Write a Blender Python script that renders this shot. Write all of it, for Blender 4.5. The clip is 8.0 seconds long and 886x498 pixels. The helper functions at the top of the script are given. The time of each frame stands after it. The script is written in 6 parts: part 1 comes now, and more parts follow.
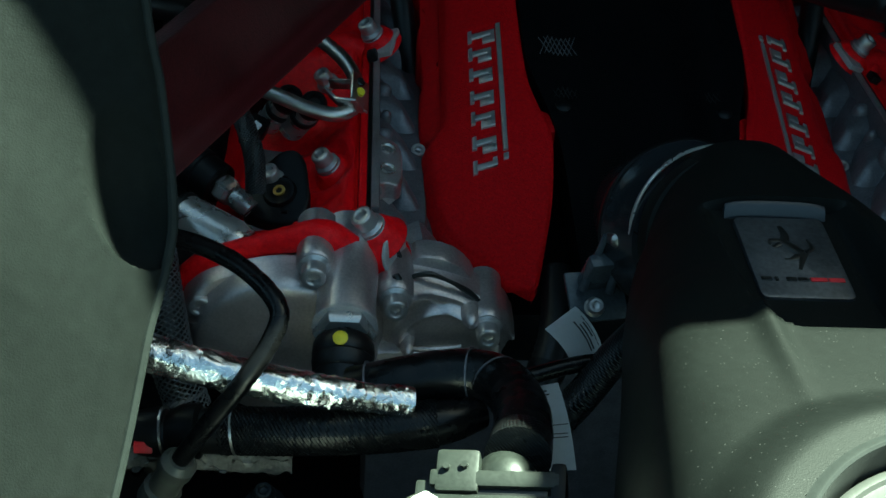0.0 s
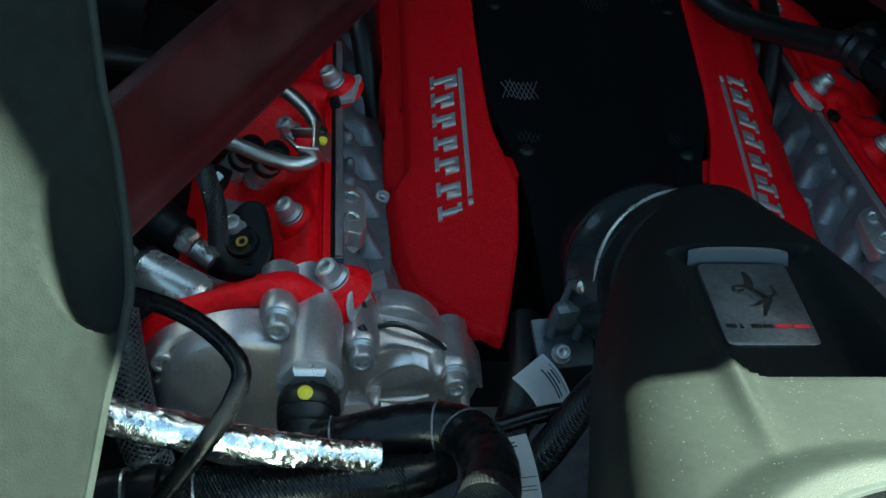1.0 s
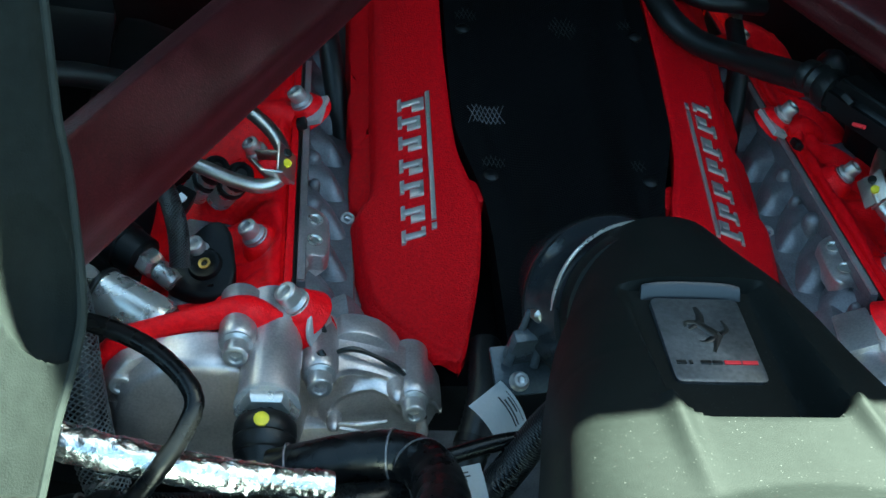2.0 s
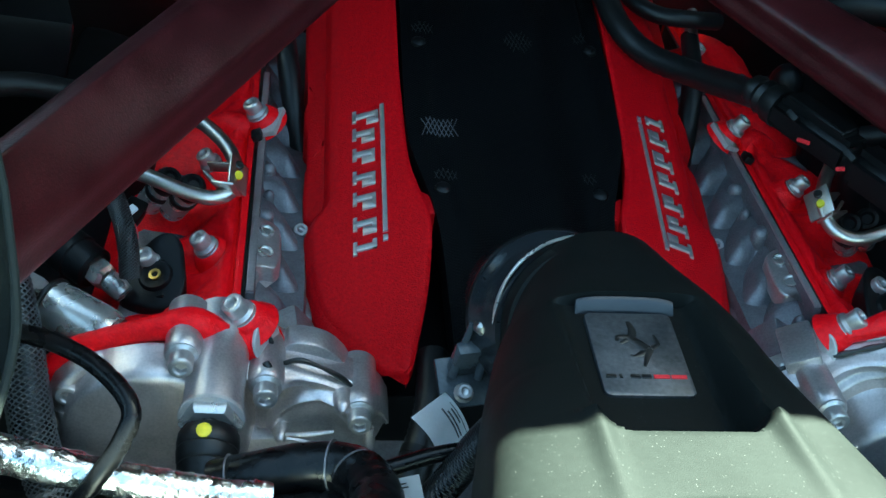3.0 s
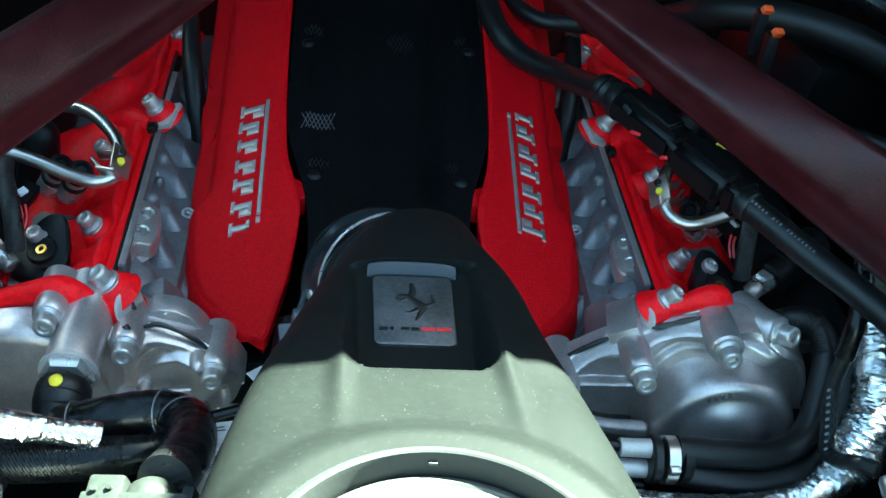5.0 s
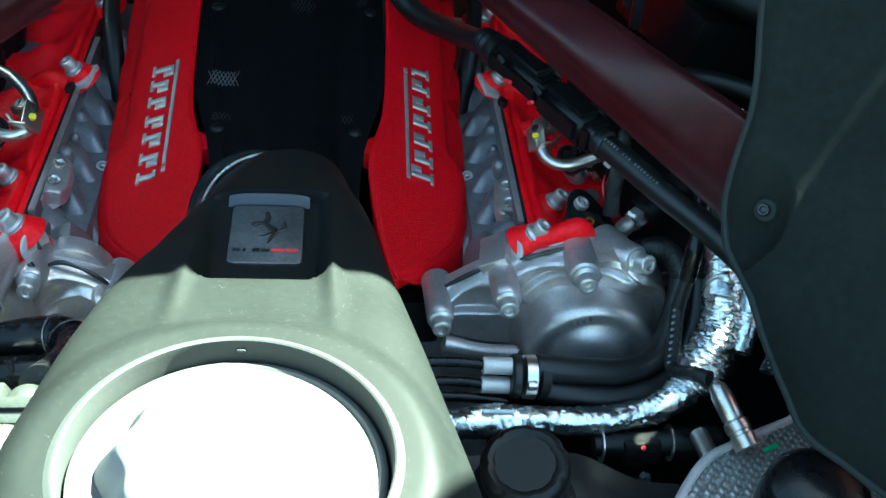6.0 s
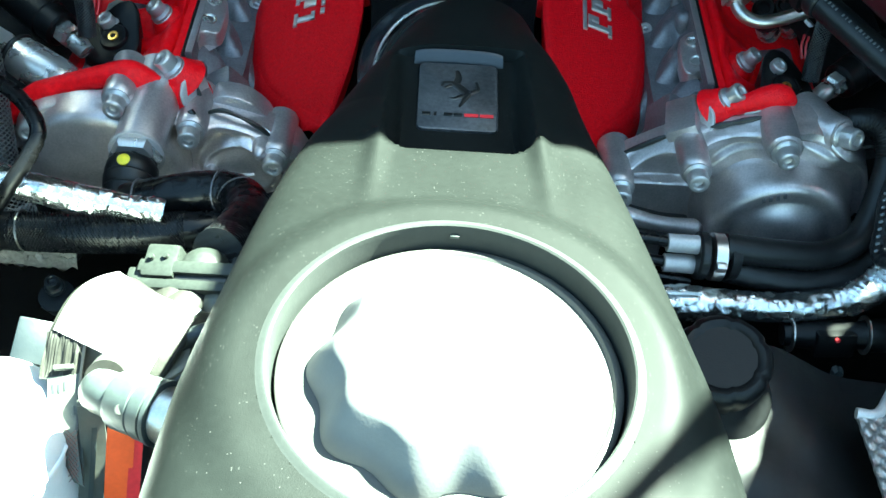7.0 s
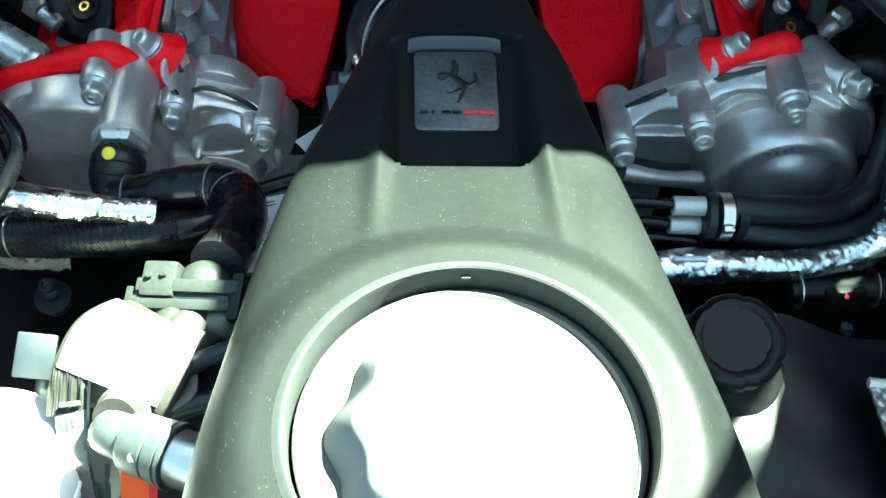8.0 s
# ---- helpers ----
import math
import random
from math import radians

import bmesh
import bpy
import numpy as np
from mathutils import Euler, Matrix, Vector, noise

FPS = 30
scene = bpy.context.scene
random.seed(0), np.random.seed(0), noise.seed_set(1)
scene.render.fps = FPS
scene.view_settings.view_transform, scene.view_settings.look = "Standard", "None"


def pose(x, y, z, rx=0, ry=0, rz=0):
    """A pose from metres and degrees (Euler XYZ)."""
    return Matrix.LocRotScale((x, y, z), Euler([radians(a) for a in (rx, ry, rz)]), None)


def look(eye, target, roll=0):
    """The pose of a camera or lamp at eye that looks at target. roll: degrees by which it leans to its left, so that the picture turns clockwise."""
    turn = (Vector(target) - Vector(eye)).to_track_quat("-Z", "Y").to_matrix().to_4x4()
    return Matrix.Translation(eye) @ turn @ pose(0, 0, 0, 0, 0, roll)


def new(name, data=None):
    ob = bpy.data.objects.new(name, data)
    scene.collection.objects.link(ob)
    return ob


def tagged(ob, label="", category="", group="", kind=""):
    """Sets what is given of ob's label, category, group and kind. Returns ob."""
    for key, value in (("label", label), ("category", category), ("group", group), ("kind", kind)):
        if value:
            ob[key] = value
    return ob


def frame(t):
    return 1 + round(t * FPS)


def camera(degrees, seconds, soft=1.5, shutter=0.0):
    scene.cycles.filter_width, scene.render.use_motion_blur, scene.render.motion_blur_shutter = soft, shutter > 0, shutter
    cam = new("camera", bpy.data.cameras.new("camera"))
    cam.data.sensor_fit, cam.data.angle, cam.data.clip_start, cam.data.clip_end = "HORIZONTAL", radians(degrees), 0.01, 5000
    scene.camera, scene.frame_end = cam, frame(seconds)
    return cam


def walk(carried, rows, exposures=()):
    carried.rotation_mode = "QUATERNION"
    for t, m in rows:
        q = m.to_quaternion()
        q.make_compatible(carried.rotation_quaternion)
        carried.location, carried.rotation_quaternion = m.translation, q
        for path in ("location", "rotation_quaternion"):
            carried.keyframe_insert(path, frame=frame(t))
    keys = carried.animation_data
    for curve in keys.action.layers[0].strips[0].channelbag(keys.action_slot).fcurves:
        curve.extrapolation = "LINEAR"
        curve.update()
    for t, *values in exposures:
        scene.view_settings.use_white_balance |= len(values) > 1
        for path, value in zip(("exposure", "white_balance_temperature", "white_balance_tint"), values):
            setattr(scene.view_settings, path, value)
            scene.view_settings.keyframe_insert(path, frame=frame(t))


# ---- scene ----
cam = camera(44.0, 8.0)
PATH = [
    (0, (-0.261, 0.007, 1.198), (-0.104, 1.541, -0.076), 5.5),
    (0.2, (-0.252, 0.014, 1.192), (-0.100, 1.563, -0.066), 3.9),
    (0.5, (-0.256, 0.017, 1.198), (-0.069, 1.571, -0.048), 4.0),
    (1, (-0.255, 0.019, 1.204), (-0.049, 1.588, -0.019), 5.3),
    (1.5, (-0.248, 0.024, 1.213), (-0.026, 1.597, -0.002), 6.3),
    (3, (-0.213, 0.017, 1.234), (0.058, 1.594, 0.034), 7.8),
    (3.5, (-0.186, -0.004, 1.247), (0.078, 1.578, 0.052), 8.6),
    (4, (-0.16, -0.022, 1.261), (0.098, 1.565, 0.07), 8.6),
    (4.2, (-0.148, -0.034, 1.264), (0.103, 1.552, 0.072), 8.4),
    (5.3, (-0.032, -0.113, 1.29), (0.184, 1.483, 0.104), 6.7),
    (5.5, (-0.01, -0.129, 1.292), (0.206, 1.459, 0.097), 6.5),
    (5.7, (0.018, -0.146, 1.297), (0.222, 1.432, 0.086), 5.8),
    (6, (0.049, -0.192, 1.314), (0.255, 1.383, 0.098), 5.7),
    (6.3, (0.066, -0.230, 1.312), (0.203, 1.343, 0.085), 4.1),
    (6.5, (0.025, -0.216, 1.319), (0.12, 1.34, 0.065), 4.2),
    (6.7, (0.004, -0.183, 1.302), (0.049, 1.333, -0.001), 3.8),
    (6.8, (-0.007, -0.160, 1.298), (0.032, 1.327, -0.040), 3.9),
    (7, (-0.024, -0.115, 1.283), (0.026, 1.258, -0.17), 4.8),
    (7.2, (-0.030, -0.082, 1.275), (0.046, 1.210, -0.250), 5.7),
    (7.5, (-0.033, -0.045, 1.308), (0.054, 1.168, -0.28), 5.2),
    (7.7, (-0.039, -0.045, 1.308), (0.042, 1.171, -0.278), 3.7),
    (8, (-0.039, -0.027, 1.328), (0.043, 1.153, -0.284), 3.4),
]
walk(cam, [(t, look(eye, target, roll)) for t, eye, target, roll in PATH],
     exposures=[(0, 3.2, 6800, -29), (0.5, 3.4, 6800, -27), (1.0, 4.2, 6700, -25), (1.5, 4.68, 6600, -24), (3.0, 5.02, 6500, -22), (4.0, 5.22, 6500, -22), (6.5, 5.22, 6500, -22), (8.0, 5.0, 6800, -25)])

# ---- world, sun, exposure ----
SUN_TO = Vector((0.60, 0.38, 1.0)).normalized()
world = bpy.data.worlds.new("sky")
scene.world = world
world.use_nodes = True
wn = world.node_tree
sky = wn.nodes.new("ShaderNodeTexSky")
sky.sky_type = "NISHITA"
sky.sun_disc = False
sky.sun_elevation = math.asin(SUN_TO.z)
sky.sun_rotation = math.atan2(SUN_TO.x, SUN_TO.y)
wn.nodes["Background"].inputs[1].default_value = 0.031
wn.links.new(sky.outputs[0], wn.nodes["Background"].inputs[0])
sun_data = bpy.data.lights.new("sun", "SUN")
sun_data.energy, sun_data.angle, sun_data.color = 5.0, radians(0.6), (0.97, 1.0, 0.955)
sun = new("sun", sun_data)
sun.matrix_world = look(SUN_TO * 8, (0, 0, 0))


# ---- materials ----
def mat(name, color, rough=0.5, metal=0.0, var=0.2, scale=30.0, bump=0.0, bscale=400.0, spec=0.5, rvar=0.1, coat=0.0, dust=0.0):
    """Principled surface with two scales of variation, fine relief and, if asked, pale dust specks."""
    m = bpy.data.materials.new(name)
    m.use_nodes = True
    nt = m.node_tree
    b = nt.nodes["Principled BSDF"]
    b.inputs["Metallic"].default_value = metal
    b.inputs["Specular IOR Level"].default_value = spec
    b.inputs["Coat Weight"].default_value = coat
    tc = nt.nodes.new("ShaderNodeTexCoord")
    big, small = nt.nodes.new("ShaderNodeTexNoise"), nt.nodes.new("ShaderNodeTexNoise")
    for n, s, d in ((big, scale, 4.0), (small, scale * 9, 3.0)):
        n.inputs["Scale"].default_value, n.inputs["Detail"].default_value = s, d
        nt.links.new(tc.outputs["Object"], n.inputs["Vector"])
    add = nt.nodes.new("ShaderNodeMath")
    add.operation = "ADD"
    nt.links.new(big.outputs[0], add.inputs[0])
    nt.links.new(small.outputs[0], add.inputs[1])
    ramp = nt.nodes.new("ShaderNodeMapRange")
    ramp.inputs[1].default_value, ramp.inputs[2].default_value = 0.65, 1.35
    nt.links.new(add.outputs[0], ramp.inputs[0])
    mix = nt.nodes.new("ShaderNodeMix")
    mix.data_type = "RGBA"
    mix.inputs[6].default_value = (*[c * (1 - var) for c in color], 1)
    mix.inputs[7].default_value = (*[min(1, c * (1 + var)) for c in color], 1)
    nt.links.new(ramp.outputs[0], mix.inputs[0])
    out = mix.outputs[2]
    if dust:
        v = nt.nodes.new("ShaderNodeTexVoronoi")
        v.inputs["Scale"].default_value = 620
        warp = nt.nodes.new("ShaderNodeTexNoise")
        warp.inputs["Scale"].default_value = 1500
        shift = nt.nodes.new("ShaderNodeVectorMath")
        shift.operation = "MULTIPLY_ADD"
        shift.inputs[1].default_value = (0.0008, 0.0008, 0.0008)
        nt.links.new(tc.outputs["Object"], warp.inputs["Vector"])
        nt.links.new(warp.outputs["Color"], shift.inputs[0])
        nt.links.new(tc.outputs["Object"], shift.inputs[2])
        nt.links.new(shift.outputs[0], v.inputs["Vector"])
        pick = nt.nodes.new("ShaderNodeMapRange")
        pick.inputs[1].default_value, pick.inputs[2].default_value = 0.27, 0.08
        nt.links.new(v.outputs["Distance"], pick.inputs[0])
        gate = nt.nodes.new("ShaderNodeMapRange")
        gate.inputs[1].default_value, gate.inputs[2].default_value = 1 - dust, 1 - dust + 0.02
        sep = nt.nodes.new("ShaderNodeSeparateColor")
        nt.links.new(v.outputs["Color"], sep.inputs[0])
        nt.links.new(sep.outputs[0], gate.inputs[0])
        mul = nt.nodes.new("ShaderNodeMath")
        mul.operation = "MULTIPLY"
        nt.links.new(pick.outputs[0], mul.inputs[0])
        nt.links.new(gate.outputs[0], mul.inputs[1])
        dmix = nt.nodes.new("ShaderNodeMix")
        dmix.data_type = "RGBA"
        dmix.inputs[7].default_value = (0.037, 0.037, 0.036, 1)
        nt.links.new(mul.outputs[0], dmix.inputs[0])
        nt.links.new(out, dmix.inputs[6])
        out = dmix.outputs[2]
    nt.links.new(out, b.inputs["Base Color"])
    rr = nt.nodes.new("ShaderNodeMapRange")
    rr.inputs[3].default_value, rr.inputs[4].default_value = max(0.02, rough - rvar), min(1, rough + rvar)
    nt.links.new(big.outputs[0], rr.inputs[0])
    nt.links.new(rr.outputs[0], b.inputs["Roughness"])
    if bump:
        fine = nt.nodes.new("ShaderNodeTexNoise")
        fine.inputs["Scale"].default_value, fine.inputs["Detail"].default_value = bscale, 2
        nt.links.new(tc.outputs["Object"], fine.inputs["Vector"])
        bp = nt.nodes.new("ShaderNodeBump")
        bp.inputs["Strength"].default_value, bp.inputs["Distance"].default_value = bump, 0.001
        nt.links.new(fine.outputs[0], bp.inputs["Height"])
        nt.links.new(bp.outputs[0], b.inputs["Normal"])
    return m


def woven(name, color, light, scale, rough=0.5, metal=0.0, spec=0.5, turns=((0.6, 0.7, 0.78), (-0.6, 0.7, -0.78))):
    """A braided or woven surface: crossed diagonal waves give relief and a two-tone thread."""
    m = mat(name, color, rough, metal, spec=spec)
    nt = m.node_tree
    b = nt.nodes["Principled BSDF"]
    tc = nt.nodes.new("ShaderNodeTexCoord")
    waves = []
    for turn in turns:
        mp = nt.nodes.new("ShaderNodeMapping")
        mp.inputs["Rotation"].default_value = turn
        w = nt.nodes.new("ShaderNodeTexWave")
        w.inputs["Scale"].default_value = scale
        nt.links.new(tc.outputs["Object"], mp.inputs[0])
        nt.links.new(mp.outputs[0], w.inputs[0])
        waves.append(w)
    mul = nt.nodes.new("ShaderNodeMath")
    mul.operation = "MULTIPLY"
    nt.links.new(waves[0].outputs[1], mul.inputs[0])
    nt.links.new(waves[1].outputs[1], mul.inputs[1])
    mix = nt.nodes.new("ShaderNodeMix")
    mix.data_type = "RGBA"
    mix.inputs[6].default_value, mix.inputs[7].default_value = (*color, 1), (*light, 1)
    nt.links.new(mul.outputs[0], mix.inputs[0])
    nt.links.new(mix.outputs[2], b.inputs["Base Color"])
    bp = nt.nodes.new("ShaderNodeBump")
    bp.inputs["Strength"].default_value, bp.inputs["Distance"].default_value = 0.5, 0.001
    nt.links.new(mul.outputs[0], bp.inputs["Height"])
    nt.links.new(bp.outputs[0], b.inputs["Normal"])
    return m


RED = mat("red_crackle_paint", (0.50, 0.0010, 0.0070), 0.40, 0, 0.34, 330, 1.0, 620, 0.09)
RED_CAM = mat("red_cam_cover_paint", (0.78, 0.0013, 0.0098), 0.34, 0, 0.22, 200, 0.9, 520, 0.16)
MAROON = mat("dark_red_brace_paint", (0.026, 0.0030, 0.0045), 0.36, 0, 0.5, 30, 0.3, 600, 0.34, 0.14, dust=0.05)
CAST = mat("cast_aluminium", (0.53, 0.472, 0.466), 0.35, 0.78, 0.20, 55, 0.22, 1100)
CAST_DARK = mat("grey_cast_manifold", (0.16, 0.150, 0.162), 0.42, 0.45, 0.34, 60, 0.5, 800)
STEEL = mat("brushed_steel", (0.56, 0.52, 0.485), 0.34, 1, 0.12, 60, 0.06, 700)
BOLT = mat("zinc_bolt", (0.50, 0.47, 0.46), 0.33, 0.7, 0.15, 90, 0.08, 900)
SATIN = mat("satin_silver", (0.56, 0.525, 0.50), 0.28, 0.75, 0.1, 60, 0.08, 800)
BADGE = mat("silver_badge", (0.48, 0.44, 0.435), 0.38, 0.75, 0.15, 90, 0.3, 900)
BLACK = mat("black_plastic", (0.0045, 0.0045, 0.005), 0.42, 0, 0.3, 30, 0.15, 700, 0.2)
COVER = mat("black_satin_cover", (0.0054, 0.0063, 0.0060), 0.52, 0, 0.14, 22, 0.10, 1500, 0.085, 0.05, dust=0.12)
PANEL = mat("black_moulded_panel", (0.0180, 0.0206, 0.0200), 0.5, 0, 0.18, 14, 0.2, 900, 0.015, dust=0.02)
RUBBER = mat("black_rubber", (0.006, 0.006, 0.0065), 0.42, 0, 0.35, 60, 0.2, 600, 0.35)
GLOSSY = mat("glossy_black_hose", (0.004, 0.004, 0.0045), 0.28, 0, 0.3, 60, 0.3, 120, 0.22)
SLEEVE = woven("braided_sleeve", (0.003, 0.003, 0.0035), (0.02, 0.022, 0.024), 200, 0.3, spec=0.35)
THREAD = mat("silver_braid_thread", (0.12, 0.125, 0.13), 0.35, 0.5)
DARK_THREAD = mat("dark_braid_thread", (0.006, 0.0063, 0.007), 0.3, 0, 0.4, 200, 0, 400, 0.4)
BRAID_GREY = mat("grey_braid_thread", (0.016, 0.0165, 0.0175), 0.4, 0, 0.3, 200)
DULL_FOIL = mat("dull_aged_foil", (0.16, 0.15, 0.135), 0.5, 0.4, 0.4, 40, 0.6, 300)
CARBON = woven("carbon_weave", (0.002, 0.002, 0.0025), (0.0062, 0.0064, 0.0066), 120, 0.42, spec=0.05, turns=((0, 0, 0.95), (0, 0, -0.95)))
FOIL = mat("crumpled_foil", (0.72, 0.725, 0.73), 0.26, 1, 0.1, 60, 0.5, 500, rvar=0.08)
# cover plastic in a paler copy: light bounced off the cap, put into the colour
WELL = mat("bounce_lit_well_wall", (0.024, 0.026, 0.0255), 0.5, 0, 0.1, 30, 0.08, 600, 0.1)
CAPMAT = mat("satin_grey_cap", (0.046, 0.0465, 0.0440), 0.5, 0, 0.06, 30, 0.08, 600, 0.35)
GRIP = mat("pale_grip", (0.10, 0.102, 0.104), 0.5, 0, 0.05, 30, 0.08, 600, 0.35)
PLAQUE = mat("satin_metal_plaque", (0.082, 0.085, 0.092), 0.44, 0.7, 0.4, 35, 0.1, 600)
TANK = mat("matt_black_tank", (0.0068, 0.0071, 0.0077), 0.48, 0, 0.4, 18, 0.4, 60, 0.22)
SMOKE = mat("smoked_duct_plastic", (0.011, 0.0125, 0.015), 0.22, 0, 0.2, 20, 0.05, 200, 0.40)
SMOKE_PALE = mat("clear_grey_plastic", (0.045, 0.051, 0.060), 0.22, 0, 0.3, 40, 0.2, 200, 0.5)
BAND = mat("pale_satin_band", (0.44, 0.41, 0.40), 0.4, 0.3, 0.15, 60, 0.1, 500)
# bluish and paler than the cover: the sky's reflection on the bevel is painted in
LIP = mat("sky_sheen_lip", (0.020, 0.0225, 0.028), 0.4, 0.2, 0.1, 30)
PAPER = mat("white_label", (0.75, 0.76, 0.77), 0.5, 0, 0.04, 40, 0.05, 300)
INK = mat("label_ink", (0.03, 0.03, 0.035), 0.6)
YELLOW = mat("yellow_paint_mark", (0.75, 0.6, 0.03), 0.5)
BLUEGREY = mat("blue_grey_plastic", (0.0085, 0.0118, 0.0150), 0.4, 0, 0.1, 30, 0.1, 300, 0.35)
ORANGE = mat("orange_plastic", (0.75, 0.09, 0.02), 0.4, 0, 0.1)
REDDOT = mat("bright_red_plastic", (0.6, 0.02, 0.03), 0.4)
DULLPL = mat("dull_grey_sleeve", (0.019, 0.0185, 0.0160), 0.55, 0, 0.3, 30, 0.2, 400, 0.25)
PLUGPL = mat("grey_green_plastic", (0.0165, 0.0190, 0.0170), 0.45, 0, 0.3, 40, 0.15, 300, 0.3)
RUST = mat("reddish_wire", (0.10, 0.035, 0.025), 0.6, 0, 0.3)
GREYPL = mat("dark_grey_plastic", (0.028, 0.034, 0.0345), 0.45, 0, 0.15, 30, 0.1, 300, 0.35)
PALEPL = mat("pale_plastic", (0.06, 0.062, 0.055), 0.45, 0, 0.1, 40, 0.1, 300, 0.35)
BRASS = mat("brass", (0.6, 0.4, 0.12), 0.3, 1)
SEAL = mat("black_sealant", (0.006, 0.006, 0.006), 0.35, 0, 0.2)
GREEN = mat("green_paint_mark", (0.02, 0.35, 0.14), 0.5)
ASPHALT = mat("asphalt", (0.05, 0.05, 0.05), 0.85, 0, 0.3, 6, 0.6, 150)
BODY = mat("dark_red_body_paint", (0.25, 0.01, 0.015), 0.25, 0, 0.1, coat=1.0)
HEAT = woven("dimpled_heat_shield", (0.22, 0.215, 0.21), (0.48, 0.475, 0.465), 75, 0.45, 0.7)

# ---- building tools ----
BASE = {}


def thing(name, base, label, category, group="", kind=""):
    ob = new(name)
    ob.location = base
    ob.empty_display_size = 0.02
    BASE[ob] = Vector(base)
    return tagged(ob, label, category, group, kind)


def part(name, bm, material, parent, label=""):
    base = BASE[parent]
    bmesh.ops.recalc_face_normals(bm, faces=bm.faces)
    me = bpy.data.meshes.new(name)
    bmesh.ops.translate(bm, verts=bm.verts, vec=-base)
    bm.to_mesh(me)
    bm.free()
    me.polygons.foreach_set("use_smooth", [True] * len(me.polygons))
    me.set_sharp_from_angle(angle=radians(38))
    me.materials.append(material)
    ob = new(name, me)
    ob.parent = parent
    BASE[ob] = base
    return tagged(ob, label)


def solo(name, bm, material, label, category, group="", kind=""):
    """A thing that is one plain mesh."""
    bmesh.ops.recalc_face_normals(bm, faces=bm.faces)
    me = bpy.data.meshes.new(name)
    bm.to_mesh(me)
    bm.free()
    me.polygons.foreach_set("use_smooth", [True] * len(me.polygons))
    me.set_sharp_from_angle(angle=radians(38))
    me.materials.append(material)
    ob = new(name, me)
    BASE[ob] = Vector((0, 0, 0))
    return tagged(ob, label, category, group, kind)


def axes_to(p0, p1):
    d = Vector(p1) - Vector(p0)
    return Matrix.Translation(p0) @ d.to_track_quat("Z", "Y").to_matrix().to_4x4()


def lathe(p0, p1, prof, seg=20, bm=None, wob=None):
    """Turned body round the line p0-p1; prof: (distance along, radius)."""
    bm = bm or bmesh.new()
    m = axes_to(p0, p1)
    rings = []
    for h, r in prof:
        ring = []
        for k in range(seg):
            a = 2 * math.pi * k / seg
            q = r * (wob(a) if wob else 1)
            ring.append(bm.verts.new(m @ Vector((q * math.cos(a), q * math.sin(a), h))))
        rings.append(ring)
    for a, b in zip(rings, rings[1:]):
        for k in range(seg):
            bm.faces.new((a[k], a[(k + 1) % seg], b[(k + 1) % seg], b[k]))
    bm.faces.new(rings[0][::-1])
    bm.faces.new(rings[-1])
    return bm


def spline(pts, res=6):
    p = [Vector(q) for q in pts]
    p = [2 * p[0] - p[1]] + p + [2 * p[-1] - p[-2]]
    out = []
    for i in range(1, len(p) - 2):
        for k in range(res):
            t = k / res
            a, b, c, d = p[i - 1 : i + 3]
            out.append(0.5 * (2 * b + (c - a) * t + (2 * a - 5 * b + 4 * c - d) * t * t + (3 * b - a - 3 * c + d) * t ** 3))
    return out + [p[-2]]


def tube(pts, r, seg=12, res=6, bm=None, shape=None):
    """A hose along a smooth line. r: a radius, or one for each point. shape(i, a): factor for uneven surfaces."""
    bm = bm or bmesh.new()
    line = spline(pts, res)
    if isinstance(r, (int, float)):
        rad = [r] * len(line)
    else:
        rad = [v.x for v in spline([(q, 0, 0) for q in r], res)]
    up, rings = None, []
    for i, p in enumerate(line):
        d = (line[min(i + 1, len(line) - 1)] - line[max(i - 1, 0)]).normalized()
        if up is None:
            up = d.orthogonal().normalized()
        up = (up - d * up.dot(d)).normalized()
        side = d.cross(up)
        ring = []
        for k in range(seg):
            a = 2 * math.pi * k / seg
            q = rad[i] * (shape(i, a) if shape else 1)
            ring.append(bm.verts.new(p + up * (q * math.cos(a)) + side * (q * math.sin(a))))
        rings.append(ring)
    for a, b in zip(rings, rings[1:]):
        for k in range(seg):
            bm.faces.new((a[k], a[(k + 1) % seg], b[(k + 1) % seg], b[k]))
    bm.faces.new(rings[0][::-1])
    bm.faces.new(rings[-1])
    return bm


def box(centre, size, bevel=0.002, turn=(0, 0, 0), bm=None, seg=2):
    bm = bm or bmesh.new()
    m = pose(*centre, *turn) @ Matrix.Diagonal((*size, 1))
    made = bmesh.ops.create_cube(bm, size=1.0, matrix=m)
    if bevel:
        es = {e for v in made["verts"] for e in v.link_edges}
        bmesh.ops.bevel(bm, geom=list(es), offset=bevel, segments=seg, affect="EDGES", profile=0.6)
    return bm


